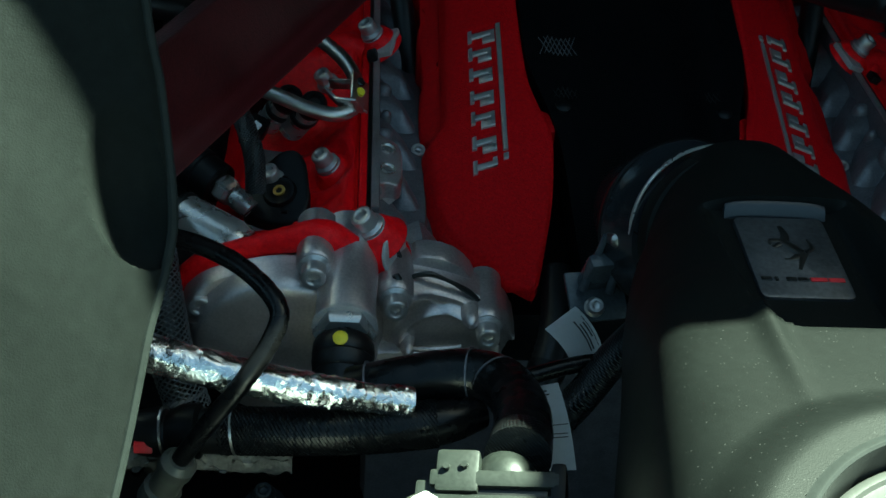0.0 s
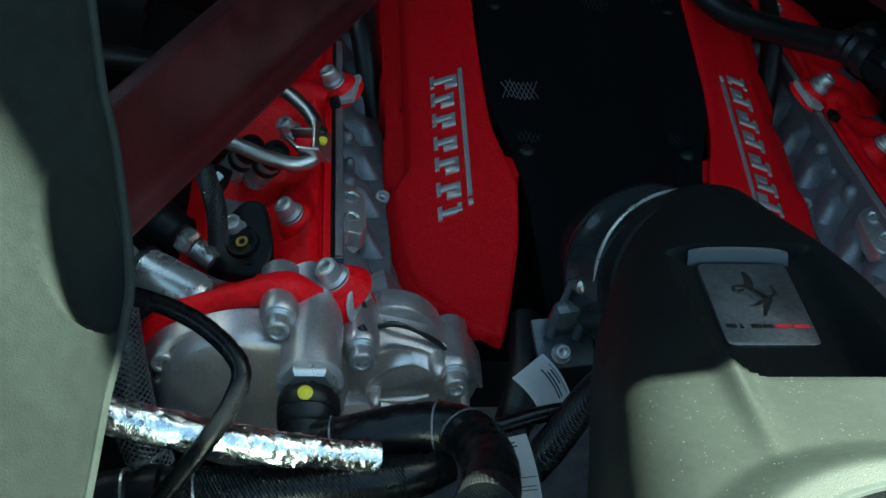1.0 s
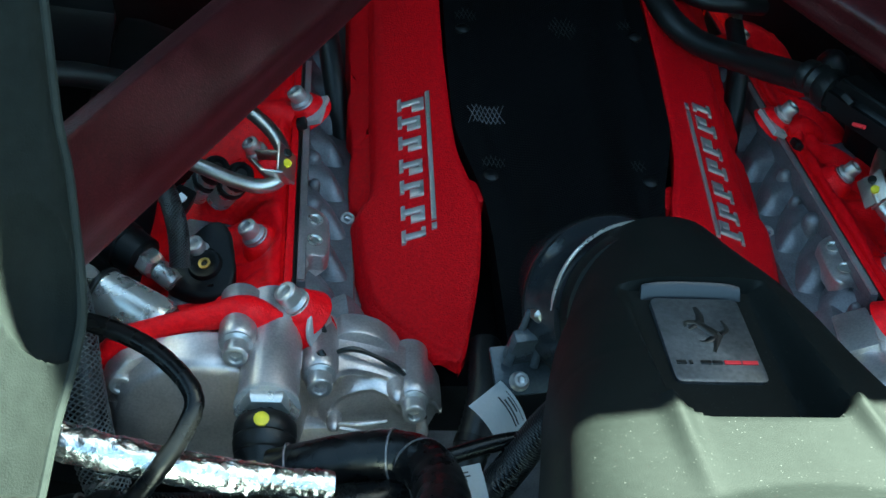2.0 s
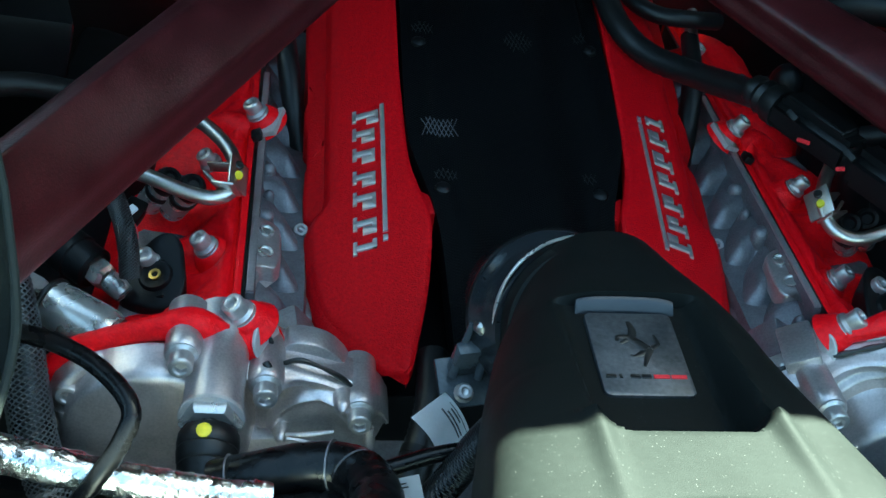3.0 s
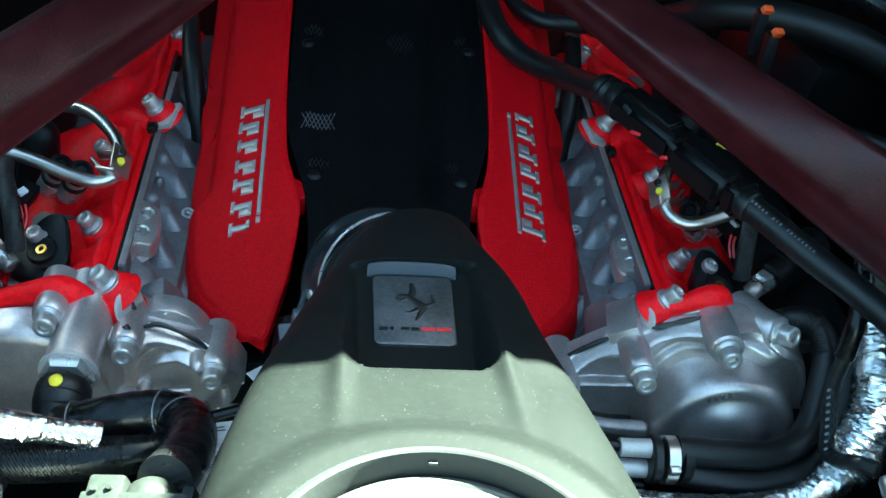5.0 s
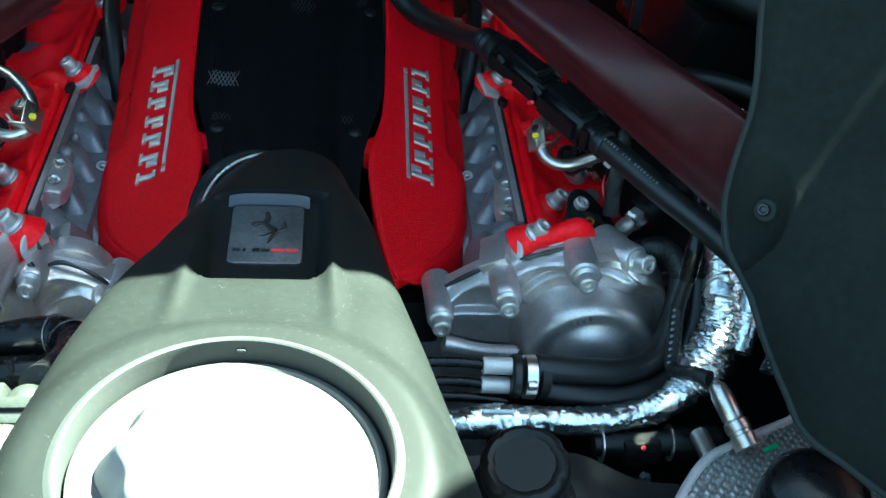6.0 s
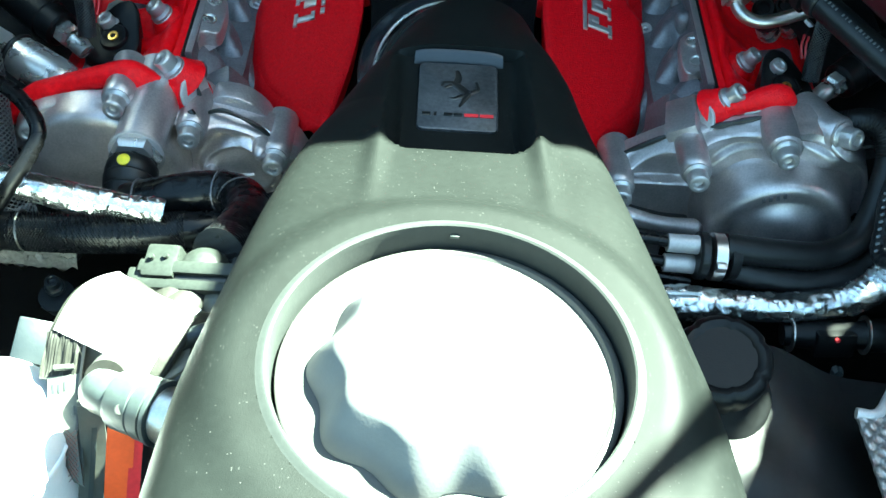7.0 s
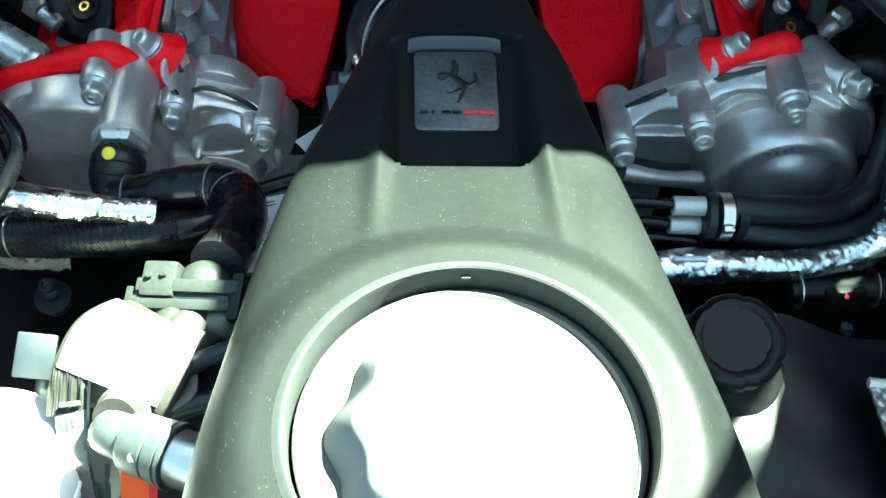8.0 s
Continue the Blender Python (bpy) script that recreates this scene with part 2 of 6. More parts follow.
def slab(outline, top, depth, bevel=0.003, bm=None, seg=2):
    """A plate with the plan outline [(x, y)], its upper face at top(x, y), depth thick, rounded upper edge."""
    bm = bm or bmesh.new()
    n = len(outline)
    cx, cy = sum(p[0] for p in outline) / n, sum(p[1] for p in outline) / n
    rings = []
    for k in range(seg + 1):
        a = math.pi / 2 * k / seg
        inset, drop = bevel * (1 - math.sin(a)), bevel * (1 - math.cos(a))
        ring = []
        for i, (x, y) in enumerate(outline):
            (x0, y0), (x1, y1) = outline[i - 1], outline[(i + 1) % n]
            t = Vector((x1 - x0, y1 - y0)).normalized()
            nx, ny = t.y, -t.x
            if nx * (x - cx) + ny * (y - cy) < 0:
                nx, ny = -nx, -ny
            px, py = x - nx * inset, y - ny * inset
            ring.append(bm.verts.new((px, py, top(px, py) - drop)))
        rings.append(ring)
    rings.append([bm.verts.new((x, y, top(x, y) - depth)) for x, y in outline])
    for a, b in zip(rings, rings[1:]):
        for k in range(n):
            bm.faces.new((a[k], a[(k + 1) % n], b[(k + 1) % n], b[k]))
    f = bm.faces.new(rings[0])
    g = bm.faces.new(rings[-1][::-1])
    bmesh.ops.triangulate(bm, faces=[f, g], ngon_method="EAR_CLIP")
    return bm


def smooth_outline(pts, res=4):
    p = [Vector((x, y, 0)) for x, y in pts]
    out, n = [], len(pts)
    for i in range(n):
        a, b, c, d = p[i - 1], p[i], p[(i + 1) % n], p[(i + 2) % n]
        for k in range(res):
            t = k / res
            q = 0.5 * (2 * b + (c - a) * t + (2 * a - 5 * b + 4 * c - d) * t * t + (3 * b - a - 3 * c + d) * t ** 3)
            out.append((q.x, q.y))
    return out


def sheet(nu, nv, f, skirt=0.0, bm=None):
    """A surface f(u, v) -> point, u and v from 0 to 1, with a border turned down by skirt metres."""
    bm = bm or bmesh.new()
    g = [[bm.verts.new(f(i / nu, j / nv)) for j in range(nv + 1)] for i in range(nu + 1)]
    for i in range(nu):
        for j in range(nv):
            bm.faces.new((g[i][j], g[i + 1][j], g[i + 1][j + 1], g[i][j + 1]))
    if skirt:
        rim = [g[i][0] for i in range(nu)] + [g[nu][j] for j in range(nv)] + [g[i][nv] for i in range(nu, 0, -1)] + [g[0][j] for j in range(nv, 0, -1)]
        low = [bm.verts.new(v.co - Vector((0, 0, skirt))) for v in rim]
        n = len(rim)
        for k in range(n):
            bm.faces.new((rim[k], low[k], low[(k + 1) % n], rim[(k + 1) % n]))
        bm.faces.new(low)
    return bm


def lerp_table(tab, y):
    """Smooth value of a table [(y, value)] without ripples."""
    n = len(tab)
    for i in range(n - 1):
        (a, p), (e, q) = tab[i], tab[i + 1]
        if y <= e or i == n - 2:
            k = max(0.0, min(1.0, (y - a) / (e - a)))
            d = (q - p) / (e - a)
            m0 = d if i == 0 else (q - tab[i - 1][1]) / (e - tab[i - 1][0])
            m1 = d if i == n - 2 else (tab[i + 2][1] - p) / (tab[i + 2][0] - a)
            h = e - a
            return (2 * k ** 3 - 3 * k * k + 1) * p + (k ** 3 - 2 * k * k + k) * h * m0 + (3 * k * k - 2 * k ** 3) * q + (k ** 3 - k * k) * h * m1
    return tab[-1][1]


def braid(pts, r, n, pitch, w, bm=None):
    """Crossed helical strands laid round a hose."""
    bm = bm or bmesh.new()
    line = spline(pts, 10)
    up, run, frames = None, 0.0, []
    for i, p in enumerate(line):
        d = (line[min(i + 1, len(line) - 1)] - line[max(i - 1, 0)]).normalized()
        up = d.orthogonal().normalized() if up is None else (up - d * up.dot(d)).normalized()
        if i:
            run += (p - line[i - 1]).length
        frames.append((p, up, d.cross(up), d, run))
    for way in (-1, 1):
        for q in range(n):
            prev = None
            for p, u, v, d, s in frames:
                a = 2 * math.pi * (q / n + way * s / pitch)
                rad, tan = u * math.cos(a) + v * math.sin(a), v * math.cos(a) - u * math.sin(a)
                side = (tan - d * way).normalized()
                lift = 1 + 0.02 * way
                row = [bm.verts.new(p + rad * r * 0.985 - side * w), bm.verts.new(p + rad * (r * 1.03 * lift)), bm.verts.new(p + rad * r * 0.985 + side * w)]
                if prev:
                    for x in (0, 1):
                        bm.faces.new((prev[x], prev[x + 1], row[x + 1], row[x]))
                prev = row
    return bm


def strip(pts, half, thick, normal=(0, 0, 1), bm=None):
    """A flat band along pts, half wide to each side."""
    bm = bm or bmesh.new()
    n = Vector(normal).normalized()
    rows = []
    for i, p in enumerate(pts):
        p = Vector(p)
        d = (Vector(pts[min(i + 1, len(pts) - 1)]) - Vector(pts[max(i - 1, 0)])).normalized()
        s = d.cross(n).normalized()
        rows.append([bm.verts.new(p + s * a * half + n * b * thick) for a, b in ((-1, 0), (1, 0), (1, 1), (-1, 1))])
    for a, b in zip(rows, rows[1:]):
        for k in range(4):
            bm.faces.new((a[k], a[(k + 1) % 4], b[(k + 1) % 4], b[k]))
    bm.faces.new(rows[0][::-1])
    bm.faces.new(rows[-1])
    return bm


def jog(v, scale, amount):
    return amount * noise.noise(Vector(v) * scale)


def bolt(parent, tip, axis, r=0.0075, name="bolt", flange=True, material=None):
    """Flanged socket-head bolt whose outer end is at tip; axis points out of the surface."""
    a = Vector(axis).normalized()
    t = Vector(tip)
    h = r * 1.55
    prof = []
    if flange:
        prof += [(-h - 0.0042, r * 1.34), (-h - 0.0030, r * 1.38), (-h - 0.0024, r * 1.34), (-h - 0.0022, r * 1.16), (-h - 0.0014, r * 1.16), (-h - 0.0012, r * 1.30), (-h + 0.0004, r * 1.32), (-h + 0.0012, r * 1.26), (-h + 0.0018, r * 1.08)]
    prof += [(-h + 0.0026, r), (-0.0016, r), (-0.0005, r * 0.95), (0, r * 0.86), (0, r * 0.60), (-r * 0.10, r * 0.52), (-r * 0.55, r * 0.50), (-r * 0.62, r * 0.20)]
    bm = bmesh.new()
    m = axes_to(t, t + a)
    seg, rings = 24, []
    for d, q in prof:
        hexed = q <= r * 0.53
        ring = []
        for k in range(seg):
            g = 2 * math.pi * k / seg
            w = q / max(math.cos((g + math.pi / 6) % (math.pi / 3) - math.pi / 6), 0.8) * 0.92 if hexed else q
            ring.append(bm.verts.new(m @ Vector((w * math.cos(g), w * math.sin(g), d))))
        rings.append(ring)
    for p, q in zip(rings, rings[1:]):
        for k in range(seg):
            bm.faces.new((p[k], p[(k + 1) % seg], q[(k + 1) % seg], q[k]))
    bm.faces.new(rings[-1])
    bm.faces.new(rings[0][::-1])
    return part(name, bm, material or BOLT, parent)


# ---- ground and engine bay shell ----
solo("ground", box((0, 0, -0.02), (60, 60, 0.04), 0), ASPHALT, "grey asphalt ground under the car", "ground", kind="structure")
solo("undertray", box((0, 0.55, 0.22), (1.5, 1.9, 0.02), 0.004), BLACK, "black plastic undertray below the engine", "tray", kind="structure")
solo("wall_rear", box((0, 1.5, 0.6), (1.5, 0.03, 0.78), 0.004), BLACK, "black bulkhead behind the engine", "bulkhead", kind="structure")
for s, word in ((-1, "wall_left"), (1, "wall_right")):
    bm = box((s * 0.74, 0.55, 0.55), (0.03, 1.9, 0.66), 0.004)
    box((s * 0.74, 1.06, 1.0), (0.03, 0.86, 0.30), 0.004, (0, 0, 0), bm)
    solo(word, bm, BLACK, "black inner wing of the engine bay", "inner wing", kind="structure")
solo("wall_front", box((0, -0.39, 0.45), (1.45, 0.03, 0.46), 0.004), BLACK, "black front crossmember of the engine bay", "crossmember", kind="structure")

# raised lid above the engine: its edge keeps the sun off the rear of the bay
LID_Z = lambda x, y: 1.0 + 0.8 * (1.45 - y)
LID_EDGE = [(-0.467, 0.80), (-0.16, 0.774), (-0.106, 0.769), (-0.053, 0.765), (0.002, 0.760), (0.04, 0.756), (0.102, 0.748), (0.16, 0.78), (0.221, 0.797), (0.295, 0.789), (0.351, 0.736), (0.374, 0.699), (0.466, 0.705), (0.515, 0.707), (0.584, 0.72), (0.651, 0.705), (0.686, 0.664), (0.697, 0.634), (0.702, 0.606), (0.700, 0.572), (0.676, 0.536), (0.635, 0.495), (0.58, 0.43), (0.52, 0.33)]
lid = thing("bonnet", (0, 1.45, 1.0), "raised dark red bonnet with a black inner side", "bonnet")
LINE = spline([(x, y, 0) for x, y in LID_EDGE], 3)


def lid_sheet(drop, edge):
    def f(u, v):
        q = u * (len(LINE) - 1)
        i = min(int(q), len(LINE) - 2)
        p = LINE[i].lerp(LINE[i + 1], q - i)
        x, y = p.x + (-0.75 + 2.063 * u - p.x) * v, p.y + edge + (1.45 - p.y) * v
        return (x, y, LID_Z(x, y) - drop)

    return sheet(60, 12, f, 0.012)


part("skin", lid_sheet(0.0, 0.0), BODY, lid)
part("inner_panel", lid_sheet(0.013, 0.004), PANEL, lid, "black inner panel")
# added unseen blocker: shades the lower right, its slit lets one sun patch through
FLAP = [(0.91, 0.86), (0.830, 0.752), (0.839, 0.729), (0.842, 0.714), (0.832, 0.697), (0.838, 0.676), (0.85, 0.64), (0.84, 0.40), (0.84, 0.10), (1.75, 0.10), (1.75, 1.40), (1.35, 1.40)]
part("shade_flap", slab(FLAP, LID_Z, 0.012, 0.002), BODY, lid, "unseen flap added to shade the tank, with a slit for sun")
for s in (-1, 1):
    part("hinge_arm", tube([(s * 0.6, 1.47, 0.95), (s * 0.6, 1.44, 1.03), (s * 0.6, 1.40, 1.07)], 0.015, 10), BLACK, lid)

# ---- engine mass below the covers ----
eng = thing("engine_block", (0, 0.9, 0.23), "dark cast engine block under the covers", "engine")
part("crankcase", box((0, 1.0, 0.38), (0.5, 0.56, 0.28), 0.02), CAST_DARK, eng)
for s in (-1, 1):
    part("cylinder_head", box((s * 0.28, 0.99, 0.53), (0.16, 0.58, 0.16), 0.01), CAST_DARK, eng)
part("valley", box((0, 0.97, 0.53), (0.34, 0.56, 0.06), 0.01), BLACK, eng)


# ---- cam covers ----
def cam_cover(s):
    y0 = 0.672 if s < 0 else 0.682
    t = thing("cam_cover", (s * 0.33, 0.95, 0.6), "red crackle-painted cam cover bolted to the head", "cam cover", "cam covers")
    mid = (0.296, 0.792, 0.649) if s < 0 else (0.302, 0.778, 0.645)
    rear = (0.260, 0.973, 0.680) if s < 0 else (0.259, 0.991, 0.679)
    front = (0.259, 0.670, 0.679) if s < 0 else (0.263, 0.678, 0.675)

    def f(u, v):
        x, y = 0.2615 + 0.135 * u, y0 + 0.016 + (1.3 - y0) * v
        k = (x - 0.2615) / 0.135
        z = 0.646 - 0.40 * max(0, x - 0.268) - 0.9 * max(0, x - 0.365)
        # rounded lobes between the plug wells, broad away from the rail
        q = ((y - mid[1]) / 0.098) % 1.0
        lobe = math.cos(math.pi * (q if q < 0.5 else q - 1.0)) ** 2
        z += 0.024 * (lobe - 0.55) * math.exp(-((x - 0.318) / 0.034) ** 2)
        # cones that carry the bolts
        for bx, by, h in ((rear[0] + 0.012, rear[1] + 0.006, 0.012),):
            d = math.hypot(x - bx - 0.004, y - by - 0.004)
            z += h * max(0.0, 1 - (d / 0.030) ** 2) ** 1.5
        for bx, by, bz in (mid, (0.300, 0.905, 0.662)):
            k = math.exp(-(math.hypot(x - bx, y - by) / 0.026) ** 4)
            z += (bz - 0.031 - 0.25 * (x - bx) - z) * k
        # creases between the lobes
        z -= 0.007 * math.exp(-(((q + 0.12) % 1.0 - 0.62) / 0.05) ** 2) * math.exp(-((x - 0.315) / 0.03) ** 2)
        q2 = ((y - mid[1] - 0.045) / 0.098) % 1.0
        z += 0.006 * math.cos(2 * math.pi * q2) * math.exp(-((x - 0.283) / 0.014) ** 2)
        # long soft shoulder beside the rail
        z += 0.004 * math.exp(-((x - 0.272) / 0.006) ** 2)
        return (s * x, y, z + jog((x, y, s), 25, 0.0032) - 0.003 * (u < 0.02))

    part("shell", sheet(70, 220, f, 0.05), RED_CAM, t)
    part("gasket_rail", box((s * 0.2575, 0.98, 0.630), (0.007, 0.60, 0.036), 0.002), RED_CAM, t)
    part("gasket", box((s * 0.2525, 0.98, 0.634), (0.003, 0.60, 0.028), 0.0005), SEAL, t, "thin black gasket")
    # lugs lying across the rail, each with a bare machined inner end
    bx, by, bz = front
    r = 0.0185
    end = Vector((s * 0.2315, by - 0.006, bz - 0.033))
    root = Vector((s * (bx + 0.050), by + 0.022, bz - 0.047))
    axis = Vector((-s * 0.86, -0.40, 0.32)).normalized()
    part("lug", tube([root, root.lerp(end, 0.5) + Vector((0, 0, 0.004)), end - axis * 0.007, end], [r * 0.9, r * 1.02, r, r], 24), RED_CAM, t)
    part("lug_face", lathe(end - axis * 0.001, end + axis * 0.002, [(0, r * 0.99), (0.002, r * 1.0), (0.0026, r * 0.97), (0.0030, r * 0.90), (0.0032, r * 0.3)], 30), BAND, t, "bare machined end face")
    part("seam", tube([end + axis * 0.0024 + Vector((0, 0.004, 0.005)), end + axis * 0.0024 + Vector((-s * 0.002, 0.0, -0.004)), end + axis * 0.0024 + Vector((-s * 0.004, -0.004, -0.012))], [0.0006, 0.0024, 0.0006], 8), SEAL, t)
    arch = [(s * x, y0 - 0.012, z) for x, z in ((0.405, 0.608), (0.375, 0.638), (0.34, 0.652), (0.31, 0.661), (0.287, 0.664), (0.268, 0.655), (0.245, 0.645))]
    thick = [0.009, 0.009, 0.009, 0.011, 0.014, 0.012, 0.010]
    if s > 0:
        arch = [(x, y0 - 0.008, z) for x, z in ((0.312, 0.668), (0.300, 0.674), (0.287, 0.672), (0.268, 0.663), (0.245, 0.653))]
        thick = [0.004, 0.011, 0.011, 0.009, 0.007]
    part("front_rim", tube(arch, thick, 16), RED_CAM, t)
    if s > 0:
        part("machined_edge", tube([(x, y - thick[i] * 0.80, z - thick[i] * 0.55) for i, (x, y, z) in enumerate(arch)][:4], 0.0016, 8), BAND, t, "thin bare machined edge")
    rx, ry, rz = rear
    part("rear_lug", tube([(s * (rx + 0.045), ry + 0.026, rz - 0.052), (s * (rx + 0.018), ry + 0.010, rz - 0.034), (s * (rx - 0.004), ry - 0.002, rz - 0.033)], [0.014, 0.015, 0.012], 20), RED_CAM, t)
    for (x, y, z), r in ((front, 0.0092), (mid, 0.0085), (rear, 0.0085), ((0.300, 0.905, 0.662), 0.008), ((0.258, 1.16, 0.679), 0.0085)):
        a = Vector((s * 0.5, -0.16, 0.85)).normalized()
        tip = Vector((s * x, y, z))
        part("bolt_boss", lathe(tip - a * 0.034, tip - a * (r * 1.55 + 0.004), [(0, 0.0230), (0.006, 0.0195), (0.012, 0.0165), (0.0155, 0.0148), (0.017, 0.0130)], 24), RED_CAM, t)
        bolt(t, tip, a, r)
    # camshaft sensor
    cb = Vector((-0.338, 0.768, 0.647)) if s < 0 else Vector((0.316, 0.745, 0.658))
    hub = Vector((-0.328, 0.755, 0.636)) if s < 0 else Vector((0.322, 0.727, 0.646))
    sensor = thing("camshaft_sensor", hub - Vector((0, 0, 0.03)), "black plastic camshaft sensor bolted on the red cover", "sensor", "camshaft sensors")
    lobes = [(0.0235 * (1 + 0.12 * math.cos(3 * g + 0.6)) * math.cos(g), 0.004 + 0.028 * (1 + 0.12 * math.cos(3 * g + 0.6)) * math.sin(g)) for g in (k * math.pi / 8 for k in range(16))]
    oval = smooth_outline([(hub.x + s * 1.2 * x, hub.y + 1.2 * y) for x, y in lobes])
    part("flange", slab(oval, lambda x, y: hub.z - 0.004 + 0.42 * (y - hub.y) - 0.25 * (abs(x) - abs(hub.x)), 0.032, 0.004, seg=3), BLACK, sensor)
    up = Vector((s * 0.22, -0.34, 0.92)).normalized()
    part("stub", lathe(hub - up * 0.010, hub + up * 0.001, [(0, 0.0150), (0.007, 0.0148), (0.0095, 0.0130), (0.0098, 0.0085), (0.0085, 0.0060)], 24), BLACK, sensor)
    part("insert", lathe(hub - up * 0.006, hub + up * 0.001, [(0, 0.0052), (0.0062, 0.0052), (0.0062, 0.0030), (0.002, 0.0030)], 14), BRASS, sensor, "brass insert")
    for g in (0.4, 2.1, 4.4):
        q = hub + Vector((s * 0.0135 * math.cos(g), 0.0175 * math.sin(g), 0.42 * 0.0175 * math.sin(g) - 0.006))
        part("rib", box(q, (0.003, 0.012, 0.006), 0.001, (22, 0, math.degrees(g))), BLACK, sensor)
    bolt(sensor, cb, (s * 0.3, -0.28, 0.9), 0.0080)
    return t


# ---- grey manifolds with diagonal runners ----
def manifold(s):
    t = thing("intake_manifold", (s * 0.22, 0.9, 0.56), "grey cast intake manifold with wavy diagonal runners", "manifold", "intake manifolds")

    def f(u, v):
        y = 0.69 + 0.47 * v
        x = 0.2475 - 0.068 * u
        q = ((y - 0.788 - 0.90 * (x - 0.249)) / 0.060) % 1.0
        # each runner overlaps the one before it: blunt front, long fall behind
        k = q / 0.30 if q < 0.30 else (1 - q) / 0.70
        ridge = math.sin(k * math.pi / 2) ** (0.75 if q < 0.30 else 0.8)
        grow = min(1.0, u / 0.35)
        z = 0.630 - 0.085 * u ** 1.15 + (0.003 + 0.0185 * grow) * ridge * min(1.0, max(0.0, (y - 0.715) / 0.03))
        return (s * (x - 0.006 * grow * (ridge - 0.5)), y, z + jog((x, y, 1), 40, 0.0014))

    part("runner_panel", sheet(44, 300, f, 0.03), CAST_DARK, t)
    part("rail", box((s * 0.2470, 0.905, 0.638), (0.0075, 0.375, 0.022), 0.002), CAST_DARK, t, "flat machined edge rail")
    part("rail_top", box((s * 0.2470, 0.905, 0.6496), (0.0062, 0.372, 0.002), 0.0006), CAST, t, "bright machined top of the rail")
    hy = (0.804, 0.774) if s < 0 else (0.796, 0.765)
    hx, hz = (0.2365, 0.6475) if s < 0 else (0.2405, 0.6405)
    mid = (hy[0] + hy[1]) / 2
    plate = smooth_outline([(s * (hx + x), mid + y) for x, y in ((0.010, 0.030), (0.0, 0.031), (-0.010, 0.024), (-0.0125, 0.010), (-0.0125, -0.018), (-0.008, -0.030), (0.004, -0.033), (0.008, -0.052), (0.0125, -0.052), (0.0125, 0.0))], 4)
    part("bracket_plate", slab(plate, lambda x, y: hz + 0.22 * (y - mid) * 0.3 + 0.28 * (abs(x) - hx), 0.016, 0.002), CAST, t, "machined plate with two tapped holes")
    for y in hy:
        c = Vector((s * hx, y, hz + 0.0012))
        n = Vector((-s * 0.26, -0.06, 1)).normalized()
        part("tapped_hole", lathe(c - n * 0.004, c + n * 0.001, [(0.0040, 0.0070), (0.0054, 0.0068), (0.0052, 0.0056), (0.0040, 0.0046), (0.0034, 0.0030), (0.0036, 0.0004)], 18), SATIN, t)
    for x, y, z, r in ((0.2405, 0.847, 0.636, 0.0095), (0.2405, 0.926, 0.634, 0.0085), (0.2385, 0.886, 0.630, 0.006), (0.2385, 0.725, 0.628, 0.006)):
        part("stud", lathe((s * (x + 0.002), y, z - 0.02), (s * (x - 0.002), y - 0.003, z + 0.008), [(0, r * 1.25), (0.014, r), (0.022, r * 0.92), (0.026, r * 0.62), (0.0275, r * 0.2)], 16), CAST_DARK, t)
    part("front_foot", box((s * 0.2095, 0.700, 0.612), (0.028, 0.05, 0.036), 0.006, (14, s * 32, 0)), CAST_DARK, t)
    tip = (-0.204, 0.750, 0.582) if s < 0 else (0.208, 0.743, 0.568)
    a = Vector((0, -0.45, 0.9)).normalized()
    part("foot_boss", lathe(Vector(tip) - a * 0.05, Vector(tip) - a * 0.012, [(0, 0.015), (0.03, 0.0135), (0.037, 0.0125)], 18), CAST_DARK, t)
    bolt(t, tip, a, 0.0080)
    bolt(t, (s * 0.206, 0.858, 0.612), a, 0.0070)
    cy = 0.976 if s < 0 else 0.990
    part("corner_plate", box((s * 0.2385, cy - 0.006, 0.6600), (0.020, 0.036, 0.006), 0.001, (14, s * 24, s * 20)), BAND, t, "bare machined corner plate")
    # square clip behind the rail
    part("rail_clip", box((s * 0.2515, 0.945, 0.660), (0.010, 0.014, 0.008), 0.002, (0, s * 20, 0)), BLACK, t)
    return t


# ---- red plenums ----
FACE_IN = [(0.668, 0.1150), (0.674, 0.1118), (0.711, 0.1030), (0.750, 0.0950), (0.784, 0.0912), (0.809, 0.0895), (0.832, 0.0910), (0.860, 0.0985), (0.895, 0.1060), (0.954, 0.1095), (1.034, 0.1120), (1.2, 0.1120), (1.42, 0.1120)]
FACE_OUT = [(0.668, 0.1185), (0.677, 0.1270), (0.696, 0.1455), (0.717, 0.1640), (0.739, 0.1800), (0.759, 0.1885), (0.791, 0.1950), (0.824, 0.1985), (0.846, 0.1985), (0.858, 0.1930), (0.868, 0.1870), (0.90, 0.1855), (1.0, 0.1850), (1.2, 0.1850), (1.42, 0.1850)]


def plenum_top(x, y):
    return 0.66 + 0.28 * (y - 0.82) + 0.38 * (0.09 - abs(x)) + 0.10 * max(0, 0.72 - y)


